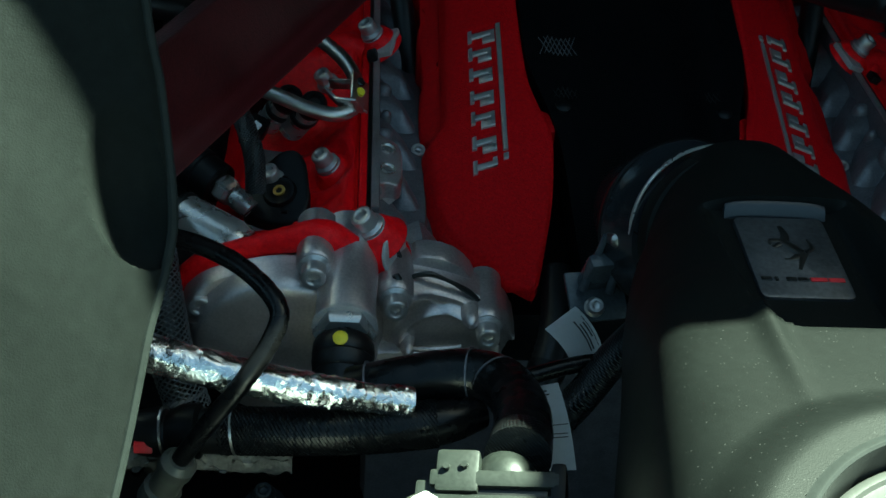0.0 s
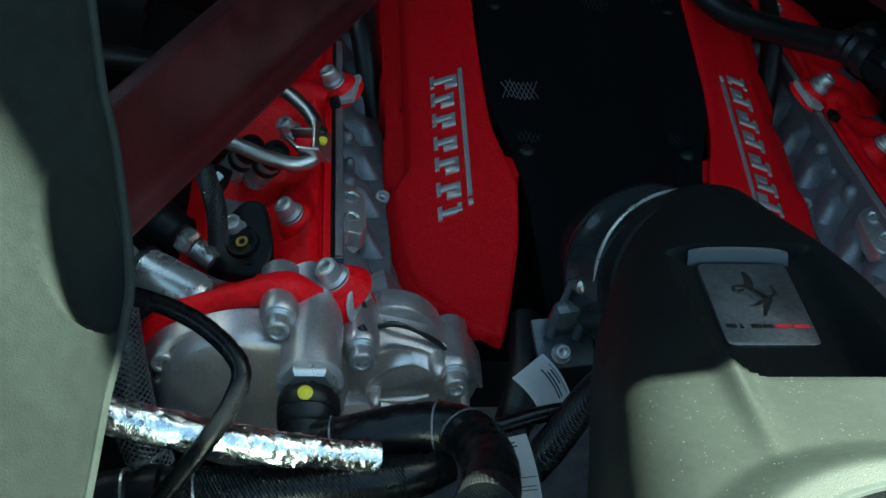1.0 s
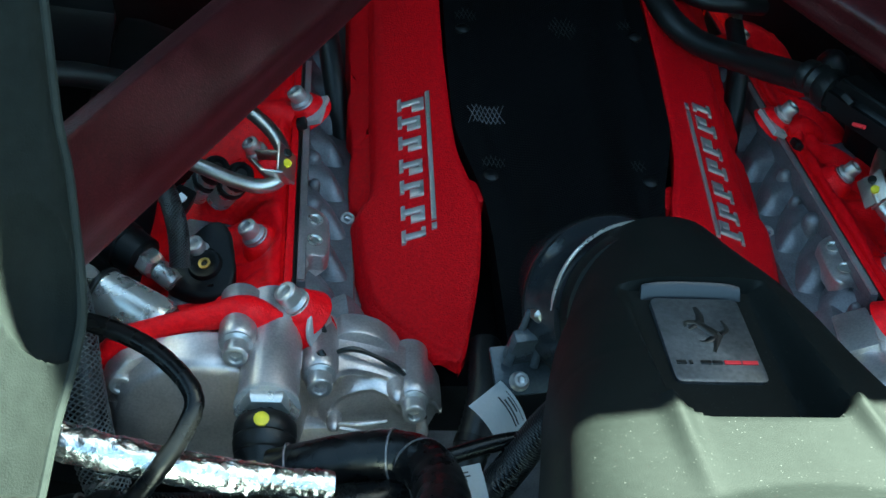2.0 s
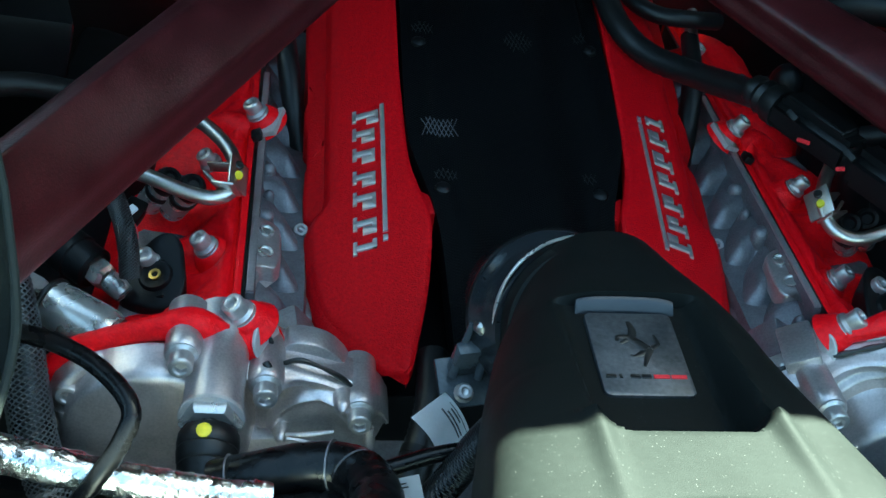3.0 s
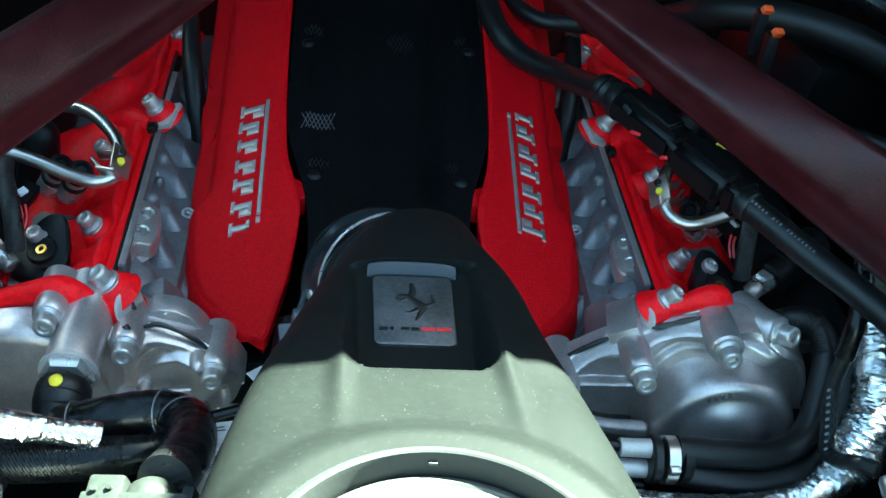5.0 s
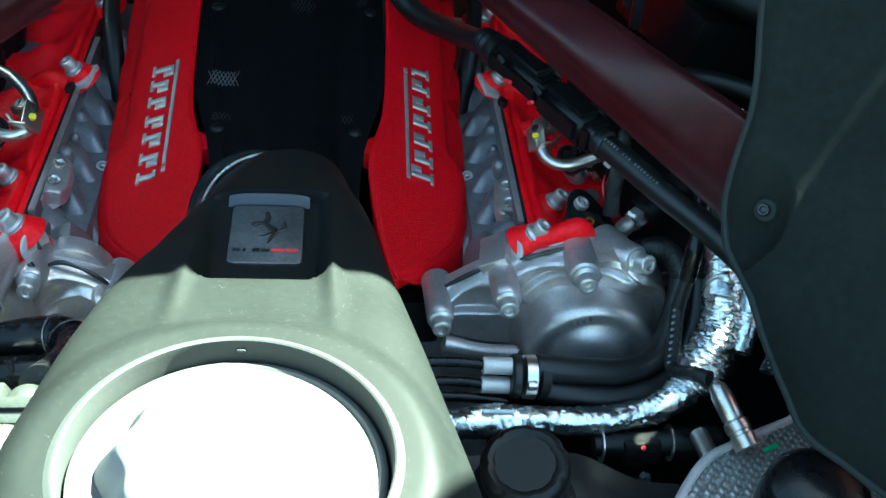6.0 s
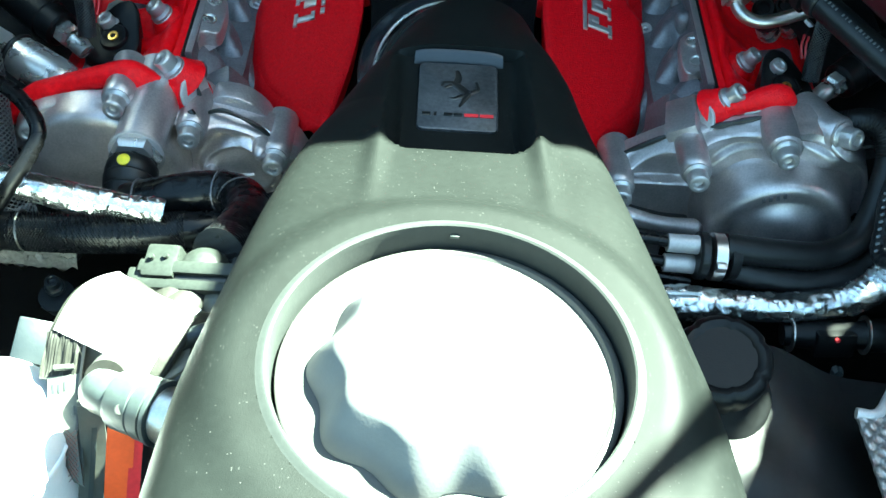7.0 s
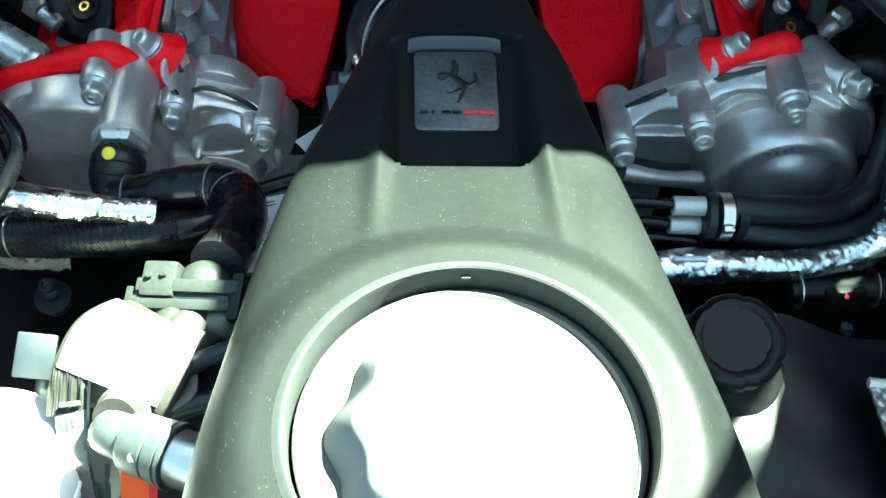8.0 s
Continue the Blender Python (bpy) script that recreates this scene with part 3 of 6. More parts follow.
def plenum(s):
    t = thing("intake_plenum", (s * 0.14, 0.9, 0.6), "red crackle-painted intake plenum with raised silver script blocks", "plenum", "intake plenums")
    y0 = 0.668

    def face(u, v):
        y = y0 + (1.42 - y0) * v ** 1.3
        x0, x1 = lerp_table(FACE_IN, y), lerp_table(FACE_OUT, y)
        x = x0 + (x1 - x0) * (0.5 - 0.5 * math.cos(math.pi * u))
        e = min(x - x0, x1 - x, (y - y0) * 0.7)
        soft = 0.007 if x1 - x < x - x0 and y > 0.86 else 0.004
        z = plenum_top(x, y) - soft * max(0.0, 1 - e / 0.007) ** 2
        # shallow fold where the cover turns down towards the manifold
        if y > 0.85:
            z -= 0.30 * max(0.0, x - 0.172) * min(1.0, (y - 0.85) / 0.03)
        return (s * x, y, z)

    part("face", sheet(44, 170, face, 0.012), RED, t)

    # sloping flank round the nose, from the inner tip to the notch
    def flank(u, v):
        y = y0 + 0.19 * (1 - u) ** 1.5
        if u > 0.97:
            y = y0
        x = lerp_table(FACE_OUT, y)
        d = 0.0006
        tx, ty = lerp_table(FACE_OUT, y + d) - lerp_table(FACE_OUT, y - d if y - d > y0 else y0), 2 * d
        k = math.hypot(tx, ty)
        nx, ny = ty / k, -tx / k
        out = (-0.003, 0.0015, 0.0085, 0.0125, 0.0135)[min(4, int(v * 4 + 0.01))]
        low = (0.004, 0.008, 0.032, 0.060, 0.095)[min(4, int(v * 4 + 0.01))]
        out *= 1 - u ** 3
        return (s * (x + nx * out), y + ny * out, plenum_top(x, y) - low * max(0.04, 1 - 1.02 * u ** 0.9))

    part("nose_flank", sheet(60, 4, flank), RED, t)
    part("inner_wall", sheet(60, 2, lambda u, v: (s * (lerp_table(FACE_IN, y0 + 0.24 * u) + 0.002), y0 + 0.24 * u, plenum_top(0.1, y0 + 0.24 * u) - 0.006 - 0.022 * v)), RED, t)
    flange = [(0.15, 0.80), (0.145, 1.42), (0.206, 1.42), (0.206, 1.06), (0.200, 1.045), (0.200, 1.03), (0.206, 1.015), (0.206, 0.985), (0.204, 0.978), (0.188, 0.962), (0.186, 0.952), (0.198, 0.940), (0.204, 0.932), (0.205, 0.90), (0.204, 0.870), (0.188, 0.858), (0.186, 0.850), (0.196, 0.840), (0.197, 0.80)]
    part("flange", slab([(s * x, y) for x, y in flange], lambda x, y: plenum_top(x, y) - 0.009 - 0.35 * max(0, abs(x) - 0.176), 0.07, 0.003), RED, t)
    step = [(0.0825, 0.832), (0.083, 0.846), (0.087, 0.853), (0.0965, 0.862), (0.11, 0.862), (0.11, 0.832)]
    part("tab", slab([(s * x, y) for x, y in step], lambda x, y: plenum_top(x, y) - 0.010, 0.02, 0.002), RED, t)
    if s < 0:
        part("side_screw", lathe((-0.2045, 0.752, 0.562), (-0.2035, 0.748, 0.581), [(0, 0.010), (0.010, 0.010), (0.012, 0.0085), (0.018, 0.0085), (0.020, 0.006)], 16), BOLT, t)

    # the raised script, kept as plain blocks: a long rule and seven marks with short feet
    start, way = (0.969, -1) if s < 0 else (0.8075, 1)
    line_x = lambda o: 0.1305 if s < 0 else 0.1340 + 0.004 * o

    def bar(o0, o1, h0, h1):
        q = []
        for o, h in ((o0, h0), (o1, h0), (o1, h1), (o0, h1)):
            q.append((s * (line_x(o) + h), start + way * o))
        return slab(q, lambda x, y: plenum_top(x, y) + 0.0026, 0.005, 0.0007, seg=2)

    part("script_rule", bar(0.0, 0.1535, -0.0022, 0.0022), BADGE, t, "silver raised rule")
    part("script_mark", bar(0.1575, 0.1635, -0.0022, 0.0022), BADGE, t)
    for o, w, tall in ((0.001, 0.020, 1), (0.0235, 0.020, 0), (0.049, 0.020, 0), (0.077, 0.020, 0), (0.102, 0.022, 0), (0.131, 0.021, 0), (0.158, 0.013, 0)):
        lo = 0.0035 if tall else 0.0075
        block = bar(o + 0.0045, o + 0.0102, lo, 0.0288)
        part("script_block", block, BADGE, t)
        part("script_foot", bar(o, o + 0.0140, 0.0248, 0.0288), BADGE, t)
        if w > 0.015:
            part("script_block", bar(o + 0.0125, o + w - 0.001, lo, 0.0150 if tall else 0.0200), BADGE, t)
            part("script_foot", bar(o + 0.0080, o + w - 0.003, lo, lo + 0.0040), BADGE, t)
        else:
            part("script_foot", bar(o + 0.001, o + 0.0102, lo, lo + 0.0040), BADGE, t)
    return t


for s in (-1, 1):
    cam_cover(s)
    manifold(s)
    plenum(s)

CARBON_HALF = [(0.66, 0.076), (0.80, 0.081), (0.845, 0.0875), (0.88, 0.097), (0.92, 0.1065), (0.968, 0.1085), (1.04, 0.1085), (1.2, 0.108), (1.45, 0.108)]
# ---- carbon cover between the plenums ----
carbon = thing("carbon_cover", (0, 0.95, 0.6), "black woven carbon cover between the red plenums", "engine cover")


def carbon_shape(u, v):
    y = 0.66 + 0.78 * v
    half = lerp_table(CARBON_HALF, y)
    x = (2 * u - 1) * half
    z = 0.655 + 0.26 * (y - 0.82)
    dome = math.exp(-(x / 0.048) ** 4) * (0.012 + 0.035 * max(0, 1 - abs(y - 0.66) / 0.30) ** 1.3)
    z += dome + 0.003 * math.exp(-((abs(x) - half * 0.8) / 0.006) ** 2)
    return (x, y, z)


part("shell", sheet(48, 70, carbon_shape, 0.03), CARBON, carbon)
for x, y in ((-0.0765, 0.857), (0.0745, 0.856), (-0.0905, 1.052), (0.0925, 1.053), (-0.09, 1.2), (0.09, 1.2)):
    z = 0.655 + 0.26 * (y - 0.82)
    part("screw", lathe((x, y, z), (x, y - 0.2, z + 1), [(0, 0.008), (0.003, 0.0075), (0.005, 0.005), (0.0055, 0.002)], 14), BLACK, carbon, "black round-headed screw")
# glints of the open vent mesh, put in as patches of paler strands
def vent_mesh(cx, cy, half, long, material, taper=1.0):
    bm = bmesh.new()
    n = int(half / 0.0022)
    for k in range(-n, n + 1):
        for q in (-1, 1):
            x = cx + k * 0.0044
            reach = long * (1 - (1 - taper) * abs(k) / max(1, n))
            ends = [(x - q * reach * 0.4, cy - reach), (x, cy), (x + q * reach * 0.4, cy + reach)]
            rise = lambda p, y: carbon_shape((p / lerp_table(CARBON_HALF, y) + 1) / 2, (y - 0.66) / 0.78)[2]
            strip([(p, y, rise(p, y) + 0.0012 + 0.0004 * q) for p, y in ends], 0.00035, 0.0006, bm=bm)
    part("vent_mesh", bm, material, carbon, "fine metal mesh, modelled only where it glints")


MESH_GLINT = mat("dim_mesh_glint", (0.030, 0.032, 0.034), 0.4, 0.5, 0.4, 300)
vent_mesh(-0.0755, 0.932, 0.0075, 0.011, CAST_DARK)
for cx, cy, half, long, taper in ((-0.086, 1.072, 0.005, 0.009, 0.6), (0.012, 1.045, 0.008, 0.016, 0.2), (-0.073, 0.872, 0.006, 0.007, 0.6), (0.066, 0.874, 0.004, 0.007, 0.7), (0.083, 1.068, 0.004, 0.007, 0.7)):
    vent_mesh(cx, cy, half, long, MESH_GLINT, taper)

# ---- smoked duct and its steel band ----
duct = thing("intake_duct", (0, 0.62, 0.6), "smoked plastic intake duct with a thin steel band", "air duct")
RC = Vector((-0.005, 0.6179, 0.7151))
RN = Vector((0.1673, -1.0, 0.5013)).normalized()
RR = 0.0620
BC = RC + Vector((-0.007, 0.0, -0.004))
part("duct_body", lathe(BC - RN * 0.10, BC + RN * 0.008, [(0, 0.046), (0.03, 0.054), (0.052, 0.0615), (0.062, 0.0645), (0.068, 0.0655), (0.073, 0.0645), (0.076, 0.0620), (0.088, 0.0595), (0.108, 0.0565)], 64), SMOKE, duct)
part("duct_lip", lathe(BC - RN * 0.034, BC - RN * 0.031, [(0, 0.0655), (0.0012, 0.0664), (0.003, 0.0655)], 64), BLACK, duct)
RU = RN.cross(Vector((0, 0, 1))).normalized()
RV = RU.cross(RN)


def band_shape(u, v):
    a, q = 2 * math.pi * u, 2 * math.pi * v
    out = RU * math.cos(a) + RV * math.sin(a)
    return RC + out * (RR + 0.0008 + 0.0012 * math.cos(q)) + RN * (0.0021 * math.sin(q))


part("steel_band", sheet(96, 10, band_shape), SATIN, duct, "bright steel band")
dab = [RC + RN * 0.004 + (RU * math.cos(radians(q)) + RV * math.sin(radians(q))) * (RR + 0.001) for q in (100, 96, 92, 88)]
part("paint_dab", tube(dab, 0.0014, 8, 2), YELLOW, duct, "yellow paint dab")
bs = RC + Vector((-0.068, 0.012, -0.018))
part("band_screw", lathe(bs, bs + RN, [(0, 0.0055), (0.012, 0.0055), (0.015, 0.003)], 12), STEEL, duct)
part("flange", box((-0.076, 0.628, 0.640), (0.046, 0.040, 0.006), 0.002, (35, 0, 10)), SMOKE_PALE, duct, "clear grey plastic foot of the duct")
part("flange", box((-0.070, 0.630, 0.664), (0.040, 0.012, 0.040), 0.004, (20, 0, 12)), SMOKE_PALE, duct)
for p, q in (((-0.088, 0.624, 0.650), (-0.078, 0.628, 0.700)), ((-0.068, 0.622, 0.650), (-0.064, 0.626, 0.690))):
    part("web", tube([p, q], [0.004, 0.0025], 10), SMOKE_PALE, duct)
bolt(duct, (-0.0785, 0.612, 0.645), (0, -0.6, 0.8), 0.0060)

# ---- black air intake cover ----
RING = Vector((-0.003, 0.2155, 0.857))
RIN = 0.0895


TOPZ = [(0.0, 0.845), (0.2, 0.855), (0.31, 0.846), (0.414, 0.824), (0.55, 0.7995), (0.60, 0.7880), (0.650, 0.7755)]
HALF = [(0.0, 0.170), (0.1, 0.163), (0.2, 0.152), (0.28, 0.136), (0.41, 0.109), (0.5, 0.0905), (0.56, 0.0765), (0.60, 0.0670), (0.648, 0.0590)]
EXPO = [(0.0, 4.2), (0.30, 4.3), (0.40, 4.9), (0.5, 3.4), (0.56, 2.6), (0.60, 2.3), (0.648, 2.15)]
DROP = [(0.0, 0.15), (0.36, 0.12), (0.44, 0.095), (0.52, 0.09), (0.58, 0.075), (0.648, 0.056)]


def cover_shape(u, v):
    y = -0.02 + 0.668 * v
    w, zt, n, dr = lerp_table(HALF, y), lerp_table(TOPZ, y), lerp_table(EXPO, y), lerp_table(DROP, y)
    a = math.pi * (1 - u)
    c, sn = math.cos(a), math.sin(a)
    # the tail sits a little to one side of the duct and is fuller there
    tail = max(0.0, min(1.0, (y - 0.50) / 0.13))
    if c > 0:
        full = math.exp(-((y - 0.535) / 0.065) ** 2)
        n += 0.15 * tail + 1.2 * full
        w += 0.003 * tail + 0.004 * full
    else:
        n += 2.2 * max(0.0, min(1.0, (0.47 - y) / 0.08))
        w -= 0.007 * max(0.0, min(1.0, (0.34 - y) / 0.20))
    rho = (abs(c) ** n + abs(sn) ** n) ** (1 / n)
    x = w * c / rho + 0.005 * tail
    z = zt - dr + dr * abs(sn) / rho
    # flat-bottomed recess round the plaque, closed by a sloping front wall
    if 0.395 < y:
        side = max(0.0, min(1.0, (0.051 - abs(x)) / 0.013))
        front = max(0.0, min(1.0, (y - 0.402 - 0.012 * max(0, abs(x) - 0.034) / 0.017) / 0.012))
        floor = 0.7885 if y < 0.5465 else 1.0
        k = side * side * (3 - 2 * side) * front
        if floor < z:
            z = z + (floor - z) * k
    # soft ridges that run on from the recess and fade out forwards
    if y < 0.42:
        z += 0.0065 * math.exp(-((abs(x) - 0.051 - 0.03 * (0.42 - y)) / 0.0065) ** 2) * max(0, (y - 0.31) / 0.11) ** 1.3
    # raised collar round the filler well
    r = math.hypot(x - RING.x, y - RING.y)
    if r < 0.15:
        k = max(0.0, min(1.0, (0.132 - r) / 0.026))
        z = z + (RING.z - 0.0020 - z) * k * k * (3 - 2 * k)
    if r < 0.0925:
        z = 0.813
    # the rear rim is cut square to the duct
    if y > 0.55:
        end = RC.y - 0.004 + 0.1673 * (x - RC.x) + 0.5013 * (z - RC.z)
        y = 0.55 + (y - 0.55) * (end - 0.55) / 0.098
    return (x, y, z)


cover = thing("air_intake_cover", (0, 0.3, 0.66), "black satin plastic air intake cover, dusty where sunlit", "engine cover")
part("shell", sheet(170, 250, cover_shape), COVER, cover)
part("rear_rim", lathe(RC + RN * 0.002, RC + RN * 0.03, [(0, 0.0570), (0.006, 0.0600), (0.02, 0.0600), (0.028, 0.050)], 72), COVER, cover)
part("collar", lathe(RING - Vector((0, 0, 0.04)), RING, [(0.0, RIN - 0.001), (0.036, RIN), (0.0395, RIN + 0.0008), (0.0403, RIN + 0.0020), (0.0401, RIN + 0.0032), (0.0385, RIN + 0.0050), (0.0372, RIN + 0.0085), (0.03, RIN + 0.0095), (0.0, RIN + 0.0095)], 96), WELL, cover, "lip and wall of the well, coloured paler for bounced light")
# the lip behind the plaque
def lip_shape(u, v):
    x = -0.0328 + 0.0656 * u
    y = 0.5376 + 0.0020 * (1 - (x / 0.035) ** 2) + 0.0070 * v
    return (x * (1 - 0.02 * v), y, 0.7895 + 0.0080 * math.sin(v * math.pi / 2) - 0.002 * abs(2 * u - 1) ** 6)


part("lip", sheet(28, 8, lip_shape, 0.006), LIP, cover, "smooth sloping lip behind the plaque")
plq = []
for cx, cy, a0 in ((0.0235, 0.4685, -90), (0.0235, 0.5315, 0), (-0.0235, 0.5315, 90), (-0.0235, 0.4685, 180)):
    plq += [(cx + 0.005 * math.cos(radians(a0 + 18 * k)), cy + 0.005 * math.sin(radians(a0 + 18 * k))) for k in range(6)]
plaque = part("plaque", slab(plq, lambda x, y: 0.7915 + 0.02 * (y - 0.5), 0.006, 0.0012), PLAQUE, cover, "satin metal plaque with a dark emblem")
for pts, r in ((((-0.004, 0.514), (0.001, 0.509), (0.006, 0.503)), (0.0030, 0.0034, 0.0040)), (((-0.002, 0.513), (0.0, 0.520), (-0.001, 0.528)), (0.003, 0.0026, 0.0016)), (((-0.004, 0.514), (-0.010, 0.514), (-0.012, 0.510)), (0.0022, 0.0016, 0.001)), (((-0.004, 0.512), (-0.010, 0.508)), (0.002, 0.001)), (((0.007, 0.503), (0.004, 0.495), (0.001, 0.488)), (0.0034, 0.0018, 0.001)), (((0.006, 0.502), (-0.002, 0.497), (-0.006, 0.4975)), (0.003, 0.0014, 0.0008)), (((0.009, 0.504), (0.014, 0.508), (0.013, 0.516)), (0.002, 0.0016, 0.001))):
    bm = tube([(x, y, 0.7915 + 0.02 * (y - 0.5)) for x, y in pts], r, 10, 6)
    for v in bm.verts:
        v.co.z = 0.7915 + 0.02 * (v.co.y - 0.5) + 0.25 * (v.co.z - 0.7915 - 0.02 * (v.co.y - 0.5))
    part("emblem_stroke", bm, SEAL, plaque, "black raised stroke of the emblem")
pz = lambda x, y: 0.7923 + 0.02 * (y - 0.5)
for x0, x1, m in ((-0.025, -0.019, SEAL), (-0.017, -0.015, SEAL), (-0.010, -0.004, SEAL), (-0.003, 0.003, SEAL), (0.0045, 0.0145, REDDOT), (0.0155, 0.025, REDDOT)):
    part("mark", slab([(x0, 0.4775), (x1, 0.4775), (x1, 0.4805), (x0, 0.4805)], pz, 0.001, 0.0002, seg=1), m, plaque)

# ---- filler cap in the well ----
cap = thing("filler_cap", (RING.x, RING.y, 0.813), "round grey cap with a pale scalloped grip, in full sun", "cap")
CZ = 0.8455
part("disc", lathe((RING.x, RING.y, CZ - 0.021), (RING.x, RING.y, CZ), [(-0.004, 0.0865), (0, 0.0865), (0.013, 0.0875), (0.0168, 0.0872), (0.0182, 0.0855), (0.0184, 0.0830), (0.0168, 0.0815), (0.0172, 0.078), (0.0192, 0.070), (0.0196, 0.062), (0.0196, 0.005)], 96), CAPMAT, cap)
part("grip", lathe((RING.x - 0.003, RING.y - 0.006, CZ - 0.006), (RING.x - 0.003, RING.y - 0.006, CZ), [(0, 0.0660), (0.006, 0.0655), (0.0265, 0.0528), (0.0295, 0.0505), (0.0312, 0.0470), (0.032, 0.040), (0.032, 0.01)], 144, wob=lambda a: 1 + 0.045 * math.cos(9 * a + 0.5)), GRIP, cap)
part("slot_mark", box((RING.x, RING.y + 0.0885, 0.850), (0.005, 0.0016, 0.002), 0.0004), GREYPL, cap)


# ---- red braces ----
def brace(s):
    t = thing("strut_brace", (s * 0.34, 0.75, 0.80), "dark red painted tubular strut brace across the bay", "brace", "strut braces")

    def f(u, v):
        y = 0.515 + 0.9 * v
        lo = Vector((0.2945 - 0.5975 * (y - 0.7), y, 0.805 + 0.149 * (y - 0.7)))
        hi = Vector((0.329 - 0.376 * (y - 0.7), y, 0.872 - 0.030 * (y - 0.7)))
        if s > 0:
            hi = hi.lerp(lo, max(0.0, 0.42 * (y - 0.58)))
        up = hi - lo
        off = Vector((-0.35, -0.2, 0.9)).normalized()
        # closed rounded section: crease near the lower edge, back side away from the engine
        c = [lo, lo + up * 0.08 + off * 0.012, lo + up * 0.22 + off * 0.024, lo + up * 0.80 + off * 0.012, hi, hi + Vector((0.02, 0, -0.012)), lo + up * 0.6 + Vector((0.03, 0, -0.03)), lo + Vector((0.02, 0, -0.012))]
        n = len(c)
        q = u * n
        i = int(q) % n
        k = q - int(q)
        a, b, d, e = c[i - 1], c[i], c[(i + 1) % n], c[(i + 2) % n]
        p = 0.5 * (2 * b + (d - a) * k + (2 * a - 5 * b + 4 * d - e) * k * k + (3 * b - a - 3 * d + e) * k ** 3)
        return (s * p.x, p.y, p.z)

    part("bar", sheet(48, 60, f), MAROON, t)
    part("end_bracket", box((s * 0.425, 0.545, 0.79), (0.05, 0.012, 0.06), 0.003, (0, s * 15, s * 30)), BLACK, t, "black steel end bracket")
    part("end_bolt", lathe((s * 0.40, 0.53, 0.80), (s * 0.396, 0.515, 0.803), [(0, 0.008), (0.006, 0.008), (0.008, 0.006)], 6), BOLT, t)
    return t


for s in (-1, 1):
    brace(s)


def front_slab(outline, front, depth, bevel=0.003, seg=2):
    """A casting seen from the front: outline [(x, z)], its face at y = front(x, z), depth thick towards the back."""
    bm = slab(outline, lambda x, z: -front(x, z), depth, bevel, seg=seg)
    for v in bm.verts:
        v.co = Vector((v.co.x, -v.co.z, v.co.y))
    return bm


def front_dome(cx, cz, rx, rz, y0, prof, bm=None, seg=40):
    """Oval dome on a front face: prof (scale of the oval, metres towards the viewer)."""
    bm = bm or bmesh.new()
    rings = [[bm.verts.new((cx + rx * k * math.cos(2 * math.pi * i / seg), y0 - h, cz + rz * k * math.sin(2 * math.pi * i / seg))) for i in range(seg)] for k, h in prof]
    for a, b in zip(rings, rings[1:]):
        for i in range(seg):
            bm.faces.new((a[i], a[(i + 1) % seg], b[(i + 1) % seg], b[i]))
    bm.faces.new(rings[-1])
    bm.faces.new(rings[0][::-1])
    return bm


def boss(t, x, y, z, back=0.685, r=0.0165, br=0.0085, axis=(0, -1, 0.06)):
    """A cast bolt pillar running forwards, with its bolt."""
    a = Vector(axis).normalized()
    tip = Vector((x, y, z))
    seat = tip - a * (br * 1.5 + 0.002)
    n = (back - seat.y) / -a.y if abs(a.y) > 0.3 else 0.05
    start = seat - a * n
    part("bolt_pillar", lathe(start, seat, [(0, r * 1.12), (n * 0.35, r * 1.05), (n - 0.012, r), (n - 0.002, r * 0.97), (n, r * 0.85)], 22), CAST, t)
    bolt(t, tip, a, br)


def casting(top, low, x0, x1, nx, nz, height):
    """A cast cover as one skin: columns between the outlines low(x) and top(x), its front at y = height(x, z, distance from the top)."""
    def f(u, v):
        x = x0 + (x1 - x0) * u
        a, b = lerp_table(low, x), lerp_table(top, x)
        z = a + (b - a) * v ** 0.8
        return (x, height(x, z, b - z), z)

    bm = sheet(nx, nz, f)
    back = [e for e in bm.edges if e.is_boundary]
    new_geom = bmesh.ops.extrude_edge_only(bm, edges=back)["geom"]
    for v in new_geom:
        if isinstance(v, bmesh.types.BMVert):
            v.co.y = max(v.co.y + 0.004, 0.676)
    bmesh.ops.recalc_face_normals(bm, faces=bm.faces[:])
    return bm


bump_at = lambda d, w: math.exp(-(d / w) ** 2)
step_at = lambda k: max(0.0, min(1.0, k)) ** 2 * (3 - 2 * max(0.0, min(1.0, k)))


# ---- timing covers ----
tl = thing("timing_cover", (-0.26, 0.66, 0.51), "cast aluminium timing cover with sensor tower and bolt pillars", "timing cover", "timing covers")
def left_front(x, z, d):
    y = 0.654 - 0.013 * step_at(d / 0.006) + 0.009 * step_at((d - 0.011) / 0.008)
    r = math.hypot(x + 0.192, z - 0.578)
    up = step_at((z - 0.562) / 0.02)
    y -= 0.014 * step_at((0.040 - r) / 0.010) + 0.0045 * up * bump_at(r - 0.0335, 0.0030)
    for bx, bz in ((-0.3795, 0.610), (-0.292, 0.657), (-0.230, 0.630), (-0.157, 0.603)):
        y -= 0.012 * bump_at(math.hypot(x - bx, z - bz), 0.018)
    y -= 0.010 * bump_at(x + 0.292, 0.008) * step_at((0.655 - z) / 0.01) + 0.008 * bump_at(x + 0.2265 - 0.15 * (z - 0.61), 0.007) * step_at((0.635 - z) / 0.01)
    return y + jog((x, z, 3), 40, 0.0012)


